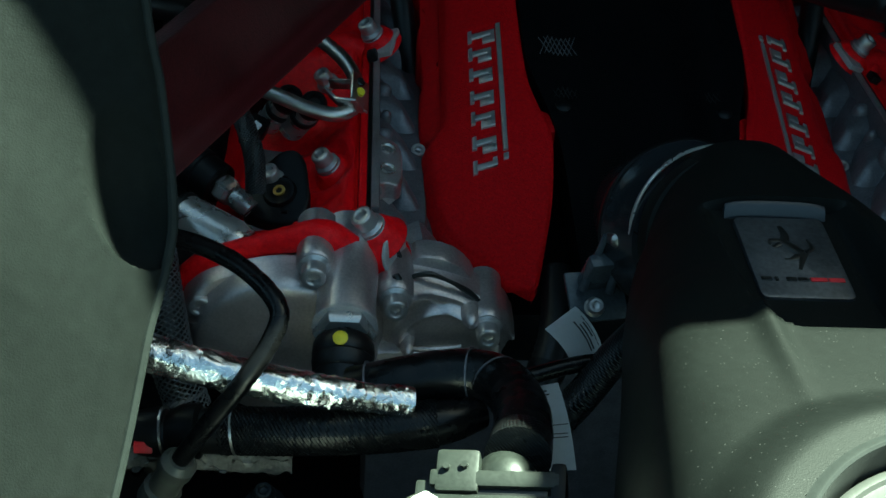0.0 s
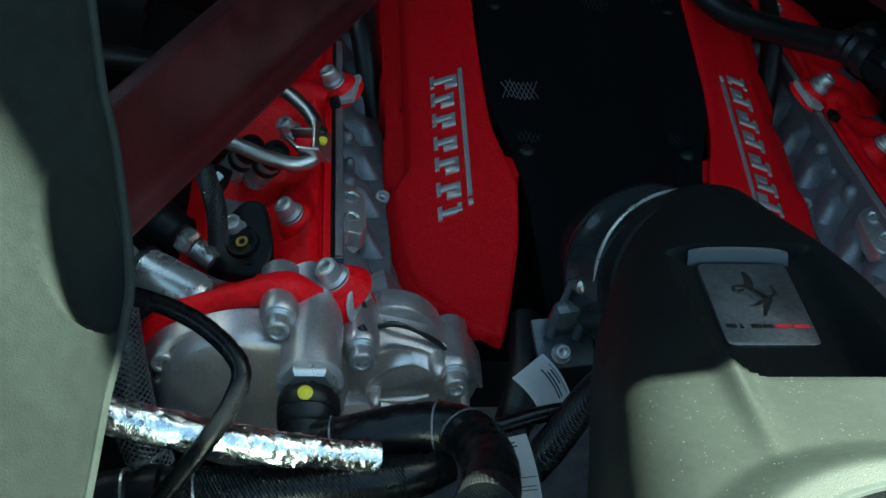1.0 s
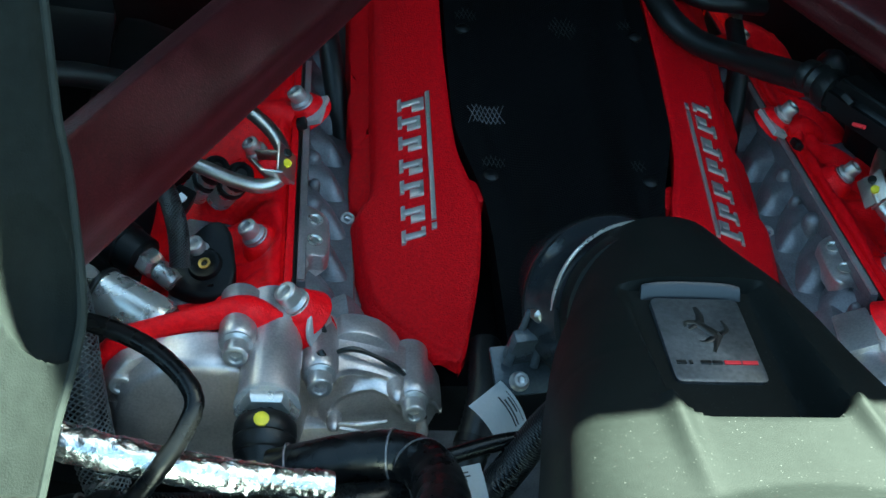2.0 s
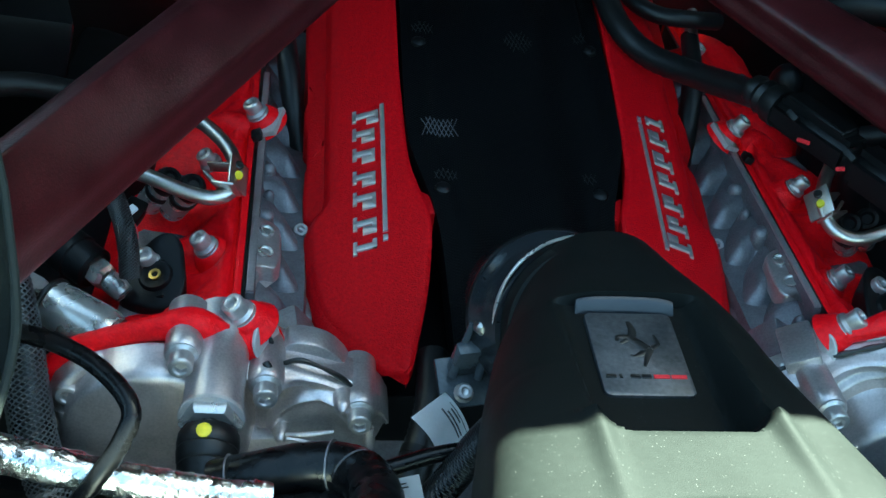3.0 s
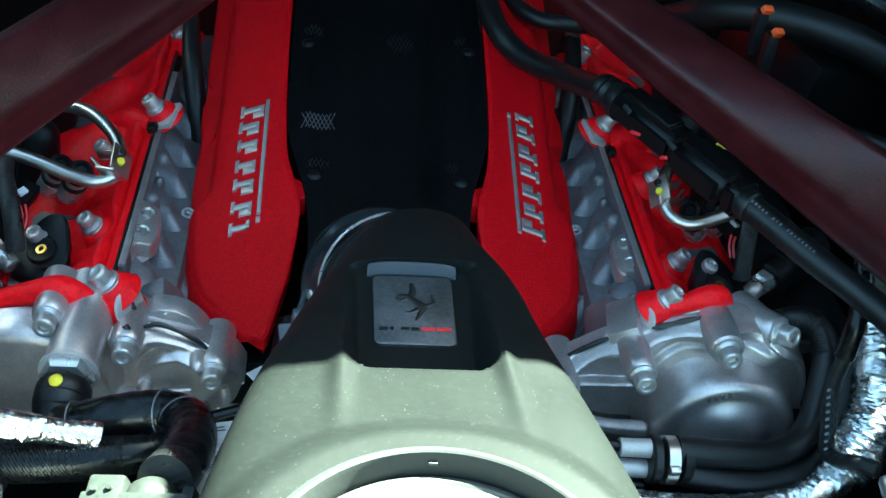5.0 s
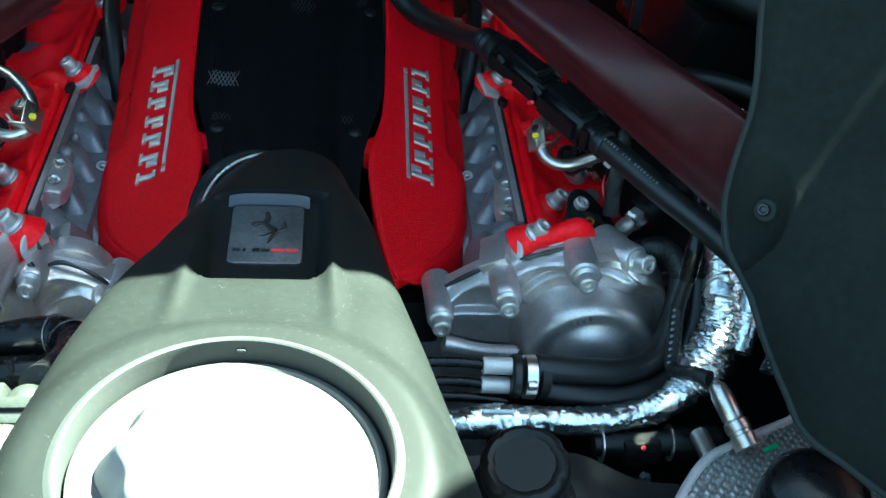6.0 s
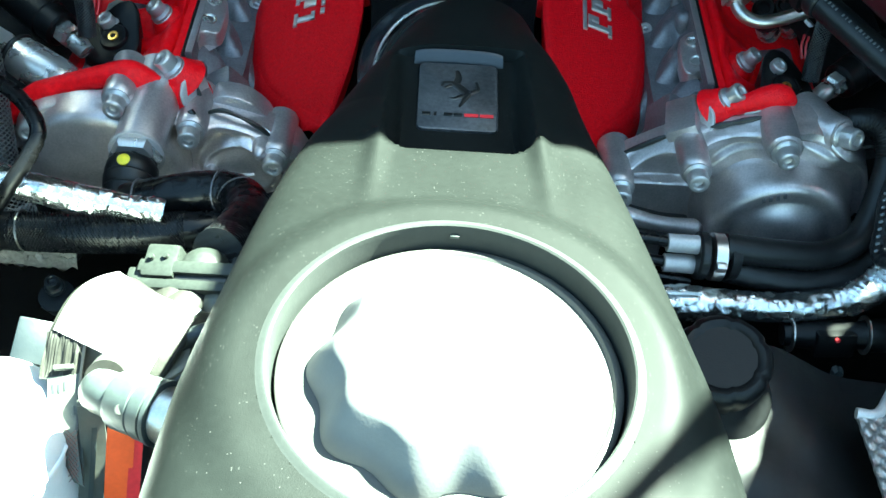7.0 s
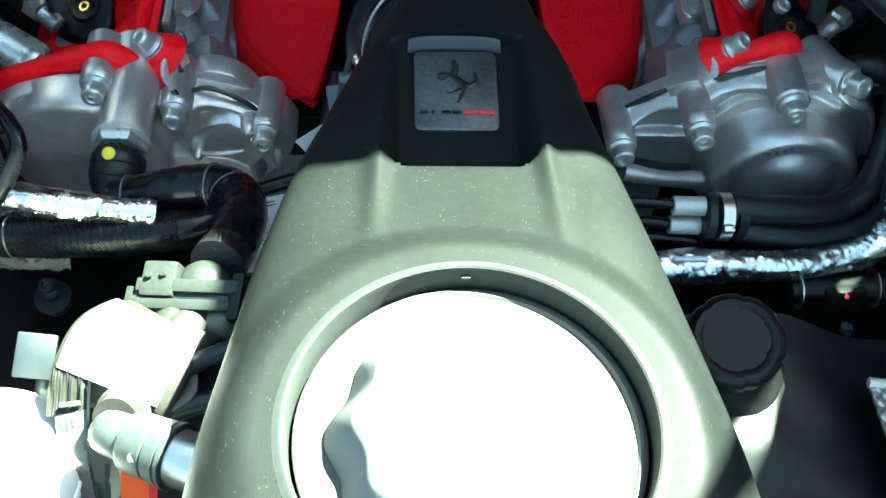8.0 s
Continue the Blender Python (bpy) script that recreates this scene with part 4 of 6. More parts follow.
TOP_L = [(-0.397, 0.600), (-0.394, 0.615), (-0.376, 0.635), (-0.343, 0.648), (-0.307, 0.650), (-0.262, 0.642), (-0.238, 0.635), (-0.212, 0.634), (-0.185, 0.627), (-0.156, 0.614), (-0.140, 0.602), (-0.131, 0.585)]
LOW_L = [(-0.397, 0.58), (-0.392, 0.54), (-0.375, 0.505), (-0.296, 0.49), (-0.214, 0.505), (-0.17, 0.52), (-0.141, 0.55), (-0.131, 0.578)]
part("body", casting(TOP_L, LOW_L, -0.397, -0.131, 150, 80, left_front), CAST, tl)
part("gear_bulge", front_dome(-0.315, 0.575, 0.074, 0.074, 0.65, [(1.06, 0), (1.02, 0.008), (1.0, 0.018), (0.965, 0.0265), (0.92, 0.0295), (0.84, 0.0300), (0.7, 0.033), (0.4, 0.037), (0.1, 0.038)], seg=64), CAST, tl)
part("lower_bulge", front_dome(-0.225, 0.535, 0.06, 0.035, 0.65, [(1.05, 0), (1.0, 0.010), (0.9, 0.016), (0.5, 0.02), (0.1, 0.021)]), CAST, tl)
for x, y, z in ((-0.3795, 0.630, 0.614), (-0.292, 0.614, 0.661), (-0.230, 0.611, 0.633), (-0.157, 0.611, 0.606)):
    boss(tl, x, y, z, r=0.0142, br=0.0094)
part("sensor_tower", lathe((-0.2665, 0.69, 0.642), (-0.2675, 0.585, 0.640), [(0, 0.026), (0.03, 0.0235), (0.06, 0.0225), (0.098, 0.0222), (0.104, 0.0205), (0.105, 0.019)], 28), CAST, tl)
for pts, r in ((((-0.2140, 0.624, 0.582), (-0.195, 0.622, 0.584), (-0.1760, 0.624, 0.586)), (0.0018, 0.0028, 0.0018)), (((-0.382, 0.634, 0.600), (-0.378, 0.628, 0.580), (-0.372, 0.626, 0.553)), (0.009, 0.0065, 0.004)), (((-0.1480, 0.630, 0.585), (-0.1470, 0.628, 0.570), (-0.1475, 0.632, 0.552)), (0.004, 0.005, 0.003))):
    part("cast_rib", tube(pts, r, 12), CAST, tl)
for x, z, r in ((-0.2180, 0.578, 0.0060), (-0.1700, 0.610, 0.0070)):
    part("cast_bump", lathe((x, 0.640, z), (x, 0.615, z + 0.002), [(0, r * 1.3), (0.012, r), (0.018, r * 0.8), (0.021, r * 0.3)], 14), CAST, tl)
part("rear_step", front_slab(smooth_outline([(-0.222, 0.615), (-0.214, 0.641), (-0.184, 0.637), (-0.164, 0.612), (-0.168, 0.58), (-0.21, 0.58)], 3), lambda x, z: 0.665, 0.022, 0.004), CAST, tl)
part("sealant_bead", tube([(-0.222, 0.648, 0.635), (-0.205, 0.648, 0.640), (-0.188, 0.647, 0.634), (-0.172, 0.646, 0.624), (-0.160, 0.6445, 0.613)], [0.0015, 0.0024, 0.0016, 0.0026, 0.0012], 8), SEAL, tl, "black sealant squeezed from the joint")
part("sealant_bead", tube([(-0.231, 0.638, 0.647), (-0.228, 0.635, 0.641), (-0.234, 0.636, 0.637)], [0.003, 0.0035, 0.002], 8), SEAL, tl)

boot = thing("sensor_boot", (-0.268, 0.56, 0.60), "ribbed black rubber boot with a yellow dot, on a hex nut", "boot")
part("washer", lathe((-0.2675, 0.588, 0.640), (-0.2677, 0.583, 0.6398), [(0, 0.0230), (0.001, 0.0245), (0.004, 0.0245), (0.005, 0.0230)], 32), BAND, boot)
part("hex_nut", lathe((-0.2677, 0.584, 0.640), (-0.268, 0.570, 0.639), [(0, 0.0232), (0.006, 0.0232), (0.009, 0.0205)], 6), SATIN, boot)
part("rubber", lathe((-0.268, 0.573, 0.638), (-0.2695, 0.507, 0.621), [(0, 0.0195), (0.004, 0.0222), (0.012, 0.0226), (0.015, 0.0212), (0.017, 0.0224), (0.025, 0.0212), (0.027, 0.0196), (0.029, 0.0204), (0.037, 0.0165), (0.05, 0.0142), (0.07, 0.014)], 30), RUBBER, boot)
part("paint_dot", lathe((-0.2702, 0.5590, 0.6535), (-0.2705, 0.5565, 0.6610), [(0, 0.0055), (0.0044, 0.0055), (0.0050, 0.0040)], 12), YELLOW, boot, "yellow paint dot")

tr = thing("timing_cover", (0.28, 0.66, 0.51), "cast aluminium timing cover with a large round dome", "timing cover", "timing covers")
def right_front(x, z, d):
    y = 0.662 - 0.016 * step_at(d / 0.006) + 0.007 * step_at((d - 0.012) / 0.006)
    r = math.hypot(x - 0.3145, z - 0.562)
    turn = math.degrees(math.atan2(z - 0.562, x - 0.3145))
    y -= 0.007 * step_at((0.090 - r) / 0.007) * step_at((turn - 55) / 25) * step_at((158 - turn) / 10)
    # hollow panel in the wing, with raised borders
    wing = step_at((0.238 - x) / 0.012)
    y += 0.010 * wing * step_at((d - 0.009) / 0.006) * step_at((z - 0.577) / 0.006) * step_at((x - 0.172) / 0.006)
    for bx, bz, w in ((0.296, 0.655, 0.022), (0.2215, 0.631, 0.018), (0.160, 0.597, 0.018)):
        y -= 0.014 * bump_at(math.hypot(x - bx, z - bz), w)
    y -= 0.008 * bump_at(x - 0.296, 0.010) * step_at((0.655 - z) / 0.01) * step_at((z - 0.61) / 0.03)
    # swelling under the angled boss
    y -= 0.020 * bump_at(math.hypot((x - 0.352) / 1.2, z - 0.634), 0.022)
    return y + jog((x, z, 8), 40, 0.0012)


TOP_R = [(0.150, 0.590), (0.156, 0.600), (0.174, 0.614), (0.205, 0.634), (0.240, 0.647), (0.262, 0.655), (0.285, 0.662), (0.306, 0.667), (0.340, 0.663), (0.356, 0.655), (0.384, 0.632), (0.398, 0.60), (0.402, 0.57)]
LOW_R = [(0.150, 0.585), (0.17, 0.555), (0.21, 0.542), (0.25, 0.535), (0.285, 0.508), (0.345, 0.495), (0.390, 0.525), (0.402, 0.56)]
part("body", casting(TOP_R, LOW_R, 0.150, 0.402, 150, 90, right_front), CAST, tr)
part("dome", front_dome(0.3145, 0.562, 0.068, 0.067, 0.655, [(1.16, 0), (1.07, 0.008), (1.03, 0.016), (1.005, 0.036), (0.985, 0.044), (0.95, 0.0495), (0.90, 0.0515), (0.83, 0.0515), (0.76, 0.0495), (0.70, 0.0480), (0.64, 0.0485), (0.56, 0.0525), (0.44, 0.0575), (0.3, 0.0600), (0.1, 0.061)], seg=64), CAST, tr)
for x, y, z in ((0.296, 0.601, 0.659), (0.2215, 0.592, 0.635), (0.160, 0.603, 0.600)):
    boss(tr, x, y, z, r=0.0165 if x > 0.28 else 0.0142, br=0.0094)
axis = Vector((0.45, -0.7, 0.35)).normalized()
tip = Vector((0.362, 0.632, 0.663))
part("bolt_pillar", lathe(tip - axis * 0.066, tip - axis * 0.017, [(0, 0.030), (0.012, 0.026), (0.026, 0.0205), (0.040, 0.0178), (0.046, 0.0172), (0.049, 0.0155)], 32), CAST, tr)
bolt(tr, tip, axis, 0.0100)
part("shelf", box((0.2175, 0.674, 0.6380), (0.030, 0.048, 0.022), 0.003, (0, -30, -8)), CAST, tr)
for p, q, r in (((0.164, 0.612, 0.575), (0.238, 0.618, 0.556), 0.0075), ((0.236, 0.618, 0.557), (0.258, 0.626, 0.527), 0.0075)):
    mid = (Vector(p) + Vector(q)) / 2 + Vector((0, -0.003, 0))
    part("cast_rib", tube([p, mid, q], [r * 1.2, r, r * 1.2], 10), CAST, tr)
bead = [(x, 0.6575, lerp_table(TOP_R, x) + 0.0008) for x in (0.238, 0.246, 0.256, 0.266, 0.276, 0.286)]
part("sealant_bead", tube(bead, [0.0012, 0.0030, 0.0020, 0.0028, 0.0024, 0.0010], 8), SEAL, tr, "black sealant squeezed from the joint")
bead = [(x, 0.659, lerp_table(TOP_R, x) + 0.0006) for x in (0.166, 0.180, 0.194, 0.204)]
part("sealant_bead", tube(bead, [0.0018, 0.0026, 0.0024, 0.0014], 8), SEAL, tr)
bm = bmesh.new()
for k in range(4):
    box((0.287 + 0.006 * k, 0.6038, 0.6105 + 0.0022 * k), (0.003, 0.003, 0.005), 0, (0, -12, 0), bm)
part("cast_mark", bm, CAST_DARK, tr, "small cast marks")

# ---- fuel pipes, injectors and clips on both banks ----
for s in (-1, 1):
    pipe = thing("fuel_pipe", (s * 0.29, 0.84, 0.66), "bent bare steel fuel pipe held by a small clip", "pipe", "fuel pipes")
    if s < 0:
        run = ((0.40, 0.835, 0.70), (0.345, 0.822, 0.692), (0.305, 0.811, 0.682), (0.279, 0.809, 0.679), (0.264, 0.825, 0.683), (0.267, 0.848, 0.692), (0.280, 0.870, 0.70), (0.305, 0.895, 0.705), (0.34, 0.915, 0.70))
    else:
        run = ((0.365, 0.80, 0.690), (0.335, 0.790, 0.686), (0.312, 0.784, 0.681), (0.295, 0.784, 0.678), (0.280, 0.791, 0.681), (0.274, 0.808, 0.688), (0.277, 0.828, 0.697), (0.285, 0.846, 0.701), (0.30, 0.870, 0.700))
    part("tube", tube([(s * x, y, z) for x, y, z in run], 0.0066, 14, 8), STEEL, pipe)
    cx, cy, cz = (-0.2625, 0.822, 0.688) if s < 0 else (0.2700, 0.812, 0.690)
    bm = box((cx, cy + 0.004, cz + 0.004), (0.0025, 0.030, 0.026), 0.0008, (24, s * 30, s * 14))
    box((cx + s * 0.009, cy - 0.010, cz - 0.001), (0.022, 0.0025, 0.020), 0.0008, (28, s * 10, s * 24), bm)
    box((cx + s * 0.014, cy + 0.016, cz + 0.004), (0.030, 0.0025, 0.010), 0.0006, (10, s * 18, s * 30), bm)
    box((cx + s * 0.020, cy + 0.004, cz - 0.006), (0.003, 0.034, 0.006), 0.0006, (10, s * 10, s * -36), bm)
    part("clip", bm, STEEL, pipe, "folded steel clip")
    up = Vector((-s * 0.5, -0.35, 0.8)).normalized()
    q = Vector((cx, cy + 0.001, cz + 0.005))
    part("rivet", lathe(q + Vector((0, 0.010, 0.004)), q + Vector((0, 0.010, 0.004)) + up, [(0, 0.0042), (0.002, 0.0042), (0.003, 0.003)], 12), SEAL, pipe)
    part("paint_dot", lathe(q, q + up, [(0, 0.0042), (0.0028, 0.0038)], 10), YELLOW, pipe, "yellow paint dot")
    for x, y, z in ((0.300, 0.826, 0.680), (0.322, 0.838, 0.678)) if s < 0 else ((0.308, 0.817, 0.672), (0.334, 0.832, 0.668)):
        inj = thing("injector", (s * x, y, z - 0.04), "steel fuel injector body standing in the red cover", "injector", "injectors")
        a = Vector((-s * 0.35, -0.42, 0.7)).normalized()
        tip = Vector((s * x, y, z))
        part("body", lathe(tip - a * 0.06, tip, [(0, 0.0125), (0.034, 0.0125), (0.037, 0.0115), (0.054, 0.0115), (0.058, 0.0100), (0.06, 0.0070), (0.058, 0.0055), (0.052, 0.005)], 24), SATIN, inj)
        part("cap", lathe(tip - a * 0.016, tip + a * 0.001, [(0, 0.0118), (0.002, 0.0124), (0.012, 0.0122), (0.016, 0.0105), (0.017, 0.0070), (0.014, 0.0050)], 20), BLACK, inj, "black plastic cap")
        part("collar", lathe(tip - a * 0.032, tip - a * 0.024, [(0, 0.0125), (0.001, 0.0133), (0.007, 0.0133), (0.008, 0.0125)], 20), RUBBER, inj)
    coil = thing("ignition_connector", (s * 0.37, 0.77, 0.6), "black cylindrical connector with a steel hex collar", "connector", "bank connectors")
    off = Vector((-0.010, 0.012, -0.007)) if s < 0 else Vector((0.020, 0.018, -0.016))
    body = lambda x, y, z: Vector((s * x, y, z)) + off
    part("body", lathe(body(0.43, 0.795, 0.655), body(0.366, 0.746, 0.642), [(0, 0.02), (0.05, 0.0205), (0.06, 0.0205), (0.061, 0.019), (0.079, 0.0185), (0.081, 0.016)], 26), BLACK, coil)
    part("hex_collar", lathe(body(0.367, 0.747, 0.642), body(0.351, 0.735, 0.639), [(0, 0.0125), (0.011, 0.0125), (0.013, 0.0105), (0.014, 0.0095)], 6), SATIN, coil)
    part("tail", tube([body(0.354, 0.737, 0.639), body(0.348, 0.732, 0.637), body(0.341, 0.727, 0.633)], [0.0095, 0.0095, 0.0085], 16), SATIN, coil)
    lead = thing("sensor_lead", (s * 0.35, 0.80, 0.60), "black braided sensor lead with thin coloured wires", "cable", "sensor leads")
    way = [(s * x, y, z) for x, y, z in ((0.385, 0.86, 0.675), (0.372, 0.83, 0.686), (0.3643, 0.796, 0.690), (0.3567, 0.775, 0.689), (0.350, 0.757, 0.683), (0.346, 0.745, 0.670), (0.345, 0.735, 0.648))]
    part("braid", tube(way, 0.0080, 14), GLOSSY, lead)
    tagged(part("woven_cover", braid(way, 0.0083, 16, 0.04, 0.0005), BRAID_GREY, lead), kind="stuff")
    part("plug", box((s * 0.352, 0.806, 0.660), (0.018, 0.028, 0.018), 0.003, (0, 20, s * 15)), BLACK, lead)
    part("wire", tube([(s * 0.352, 0.790, 0.660), (s * 0.349, 0.782, 0.654), (s * 0.350, 0.774, 0.645)], 0.0013, 8), REDDOT, lead)
    part("wire", tube([(s * 0.348, 0.792, 0.661), (s * 0.345, 0.783, 0.654), (s * 0.346, 0.774, 0.645)], 0.0013, 8), REDDOT, lead)
    part("terminal", box((s * 0.350, 0.796, 0.672), (0.007, 0.009, 0.004), 0.001, (10, 20, s * 35)), PAPER, lead)
    rail = thing("outer_casting", (s * 0.43, 0.95, 0.45), "dark exhaust-side casting and pipework beside the head", "casting", "outer castings")
    part("manifold_shield", box((s * 0.45, 1.0, 0.50), (0.12, 0.6, 0.18), 0.03, (0, s * -18, 0)), BLACK, rail)
    for y in (0.93, 1.03, 1.14):
        part("coil_cap", lathe((s * 0.375, y, 0.60), (s * 0.36, y - 0.005, 0.672), [(0, 0.021), (0.04, 0.021), (0.06, 0.019), (0.07, 0.012), (0.074, 0.006)], 16), BLACK, rail)

sil = thing("pipe_coupling", (-0.385, 0.68, 0.62), "silver turned coupling on a pipe beside the timing cover", "coupling")
part("barrel", lathe((-0.4000, 0.702, 0.6455), (-0.3490, 0.671, 0.6400), [(0, 0.0155), (0.002, 0.0195), (0.006, 0.0200), (0.050, 0.0195), (0.056, 0.0185), (0.0605, 0.0160)], 30), SATIN, sil)
part("collar_ring", lathe((-0.4030, 0.704, 0.6460), (-0.3995, 0.7018, 0.6455), [(0, 0.0200), (0.001, 0.0212), (0.0035, 0.0212), (0.0045, 0.0200)], 30), RUBBER, sil)
part("hex_end", lathe((-0.4330, 0.722, 0.6500), (-0.4020, 0.7035, 0.6460), [(0, 0.0150), (0.024, 0.0150), (0.027, 0.0125), (0.036, 0.0120)], 6), SATIN, sil)
part("pipe", tube([(-0.352, 0.673, 0.640), (-0.342, 0.668, 0.634), (-0.338, 0.678, 0.605)], 0.012, 12), RUBBER, sil)

# ---- hoses on the side of the sensor tower ----
loop = thing("loop_hose", (-0.38, 0.49, 0.55), "black rubber hose in a loop ending in a pale fitting", "hose")
LOOP = [(-0.425, 0.575, 0.735), (-0.39, 0.558, 0.746), (-0.357, 0.545, 0.747), (-0.328, 0.525, 0.745), (-0.307, 0.498, 0.740), (-0.311, 0.480, 0.728), (-0.325, 0.467, 0.710), (-0.340, 0.463, 0.688), (-0.354, 0.460, 0.667), (-0.369, 0.459, 0.641)]
part("hose", tube(LOOP, 0.0062, 14, 10, shape=lambda i, a: 1 - (0.10 if i % 4 == 0 and 22 < i < 70 else 0) * max(0, math.cos(a + 1.2))), GLOSSY, loop)
part("end_fitting", lathe((-0.367, 0.459, 0.644), (-0.389, 0.459, 0.598), [(0, 0.0085), (0.004, 0.012), (0.012, 0.012), (0.014, 0.0105), (0.03, 0.0105), (0.032, 0.013), (0.045, 0.013)], 18), PALEPL, loop, "pale plastic end fitting")

sl = thing("braided_hose", (-0.405, 0.62, 0.53), "black braided hose with a bright woven pattern", "hose")
part("braid", tube([(-0.432, 0.70, 0.685), (-0.418, 0.665, 0.66), (-0.408, 0.63, 0.625), (-0.398, 0.60, 0.59), (-0.385, 0.58, 0.555)], 0.0165, 18), GLOSSY, sl)
tagged(part("woven_cover", braid([(-0.432, 0.70, 0.685), (-0.418, 0.665, 0.66), (-0.408, 0.63, 0.625), (-0.398, 0.60, 0.59), (-0.385, 0.58, 0.555)], 0.0168, 16, 0.07, 0.0007), THREAD, sl, "silver woven threads"), kind="stuff")
part("end_ring", lathe((-0.389, 0.586, 0.565), (-0.387, 0.583, 0.560), [(0, 0.0172), (0.003, 0.0172)], 18), CAST_DARK, sl)
part("tail", tube([(-0.388, 0.585, 0.562), (-0.365, 0.575, 0.548), (-0.335, 0.575, 0.54), (-0.31, 0.58, 0.53)], 0.007, 12), GLOSSY, sl)


def crumple(amount, seed):
    """Uneven foil: facets of two sizes meeting in sharp creases."""
    def f(i, a):
        c, w = math.cos(a), math.sin(a)
        d = noise.voronoi(Vector((i * 0.075, c * 1.3, w * 1.3 + seed)))[0]
        e = noise.voronoi(Vector((i * 0.17, c * 2.6, w * 2.6 + seed + 9)))[0]
        return 1 + amount * (0.75 * (d[1] - d[0] - 0.25) + 0.55 * (e[1] - e[0] - 0.25) + 0.6 * noise.noise(Vector((i * 0.03, c, w + seed))))

    return f


foil = thing("foil_pipe", (-0.3, 0.485, 0.655), "pipe wrapped in crumpled silver foil above a braided hose", "pipe")
part("wrap", tube([(-0.46, 0.505, 0.715), (-0.40, 0.497, 0.704), (-0.345, 0.49, 0.692), (-0.29, 0.488, 0.68), (-0.255, 0.488, 0.6735), (-0.222, 0.489, 0.667)], [0.0115, 0.012, 0.0115, 0.0115, 0.0095, 0.0105], 40, 40, shape=crumple(0.20, 3)), FOIL, foil)
hb = thing("braided_coolant_hose", (-0.28, 0.49, 0.62), "black textile-sheathed coolant hose with end clips", "hose")
part("sheath", tube([(-0.345, 0.490, 0.636), (-0.30, 0.485, 0.642), (-0.25, 0.484, 0.646), (-0.205, 0.487, 0.650), (-0.175, 0.50, 0.648)], [0.015, 0.0155, 0.0155, 0.015, 0.012], 20, 8), GLOSSY, hb)
tagged(part("woven_cover", braid([(-0.345, 0.490, 0.636), (-0.30, 0.485, 0.642), (-0.25, 0.484, 0.646), (-0.205, 0.487, 0.650)], 0.0157, 24, 0.06, 0.0005), DARK_THREAD, hb), kind="stuff")
part("coupling", lathe((-0.40, 0.494, 0.628), (-0.343, 0.49, 0.636), [(0, 0.015), (0.012, 0.017), (0.02, 0.014), (0.03, 0.0185), (0.04, 0.0185), (0.042, 0.015), (0.058, 0.016)], 20), BLACK, hb)
part("wire_clip", lathe((-0.384, 0.493, 0.63), (-0.382, 0.493, 0.6303), [(0, 0.0172), (0.0016, 0.0172)], 22), STEEL, hb)
part("wire_clip", lathe((-0.338, 0.4895, 0.637), (-0.336, 0.4895, 0.6373), [(0, 0.0168), (0.0016, 0.0168)], 22), STEEL, hb)
part("label_patch", box((-0.395, 0.478, 0.632), (0.012, 0.003, 0.008), 0.0008, (-35, 0, 0)), REDDOT, hb, "small faded red patch")
solo("foil_shield", sheet(60, 12, lambda u, v: (-0.45 + 0.15 * u, 0.484 + 0.014 * v, 0.603 + 0.012 * math.sin(v * 3) + jog((u * 6, v * 3, 2), 3, 0.01)), 0.004), DULL_FOIL, "crumpled foil heat shield under the hose", "heat shield")

big = thing("black_elbow_hose", (-0.2, 0.51, 0.61), "glossy black sheathed hose bending round an elbow", "hose")
part("sheath", tube([(-0.262, 0.522, 0.642), (-0.23, 0.520, 0.653), (-0.195, 0.521, 0.661), (-0.168, 0.512, 0.667), (-0.155, 0.488, 0.675), (-0.156, 0.45, 0.69), (-0.163, 0.42, 0.70)], [0.016, 0.0175, 0.0175, 0.018, 0.018, 0.0185, 0.019], 22, 10, shape=lambda i, a: 1 + 0.05 * noise.noise(Vector((i * 0.5, math.cos(a), math.sin(a))))), GLOSSY, big)
for p, q in (((-0.182, 0.519, 0.664), (-0.180, 0.5185, 0.6645)), ((-0.166, 0.510, 0.668), (-0.165, 0.508, 0.6685)), ((-0.250, 0.5213, 0.646), (-0.248, 0.5212, 0.6465))):
    part("stitch_ring", lathe(p, q, [(0, 0.0186), (0.0012, 0.0186)], 22), CAST_DARK, big)
part("frayed_end", tube([(-0.160, 0.432, 0.6965), (-0.164, 0.416, 0.703)], [0.0192, 0.0198], 26, 6, shape=lambda i, a: 1 + (0.03 * math.sin(a * 13) if i > 3 else 0)), SLEEVE, big, "frayed textile edge")
thin = thing("thin_black_pipe", (-0.12, 0.53, 0.63), "thin glossy black pipe running under the cover", "pipe")
part("tube", tube([(-0.175, 0.525, 0.64), (-0.14, 0.535, 0.645), (-0.10, 0.545, 0.65), (-0.06, 0.55, 0.65)], 0.006, 12), GLOSSY, thin)
br2 = thing("braided_cable", (-0.1, 0.53, 0.60), "black braided cable running beside the intake cover", "cable")
part("braid", tube([(-0.15, 0.47, 0.63), (-0.125, 0.50, 0.632), (-0.10, 0.525, 0.64), (-0.075, 0.55, 0.655), (-0.05, 0.575, 0.66)], 0.0125, 16), SLEEVE, br2)
conduit = thing("corrugated_conduit", (-0.09, 0.66, 0.58), "black corrugated conduit beside the carbon cover", "conduit")
part("conduit", tube([(-0.125, 0.57, 0.55), (-0.108, 0.61, 0.575), (-0.096, 0.65, 0.592), (-0.092, 0.70, 0.60)], 0.014, 14, 14, shape=lambda i, a: 1 + 0.07 * (i % 2)), RUBBER, conduit)
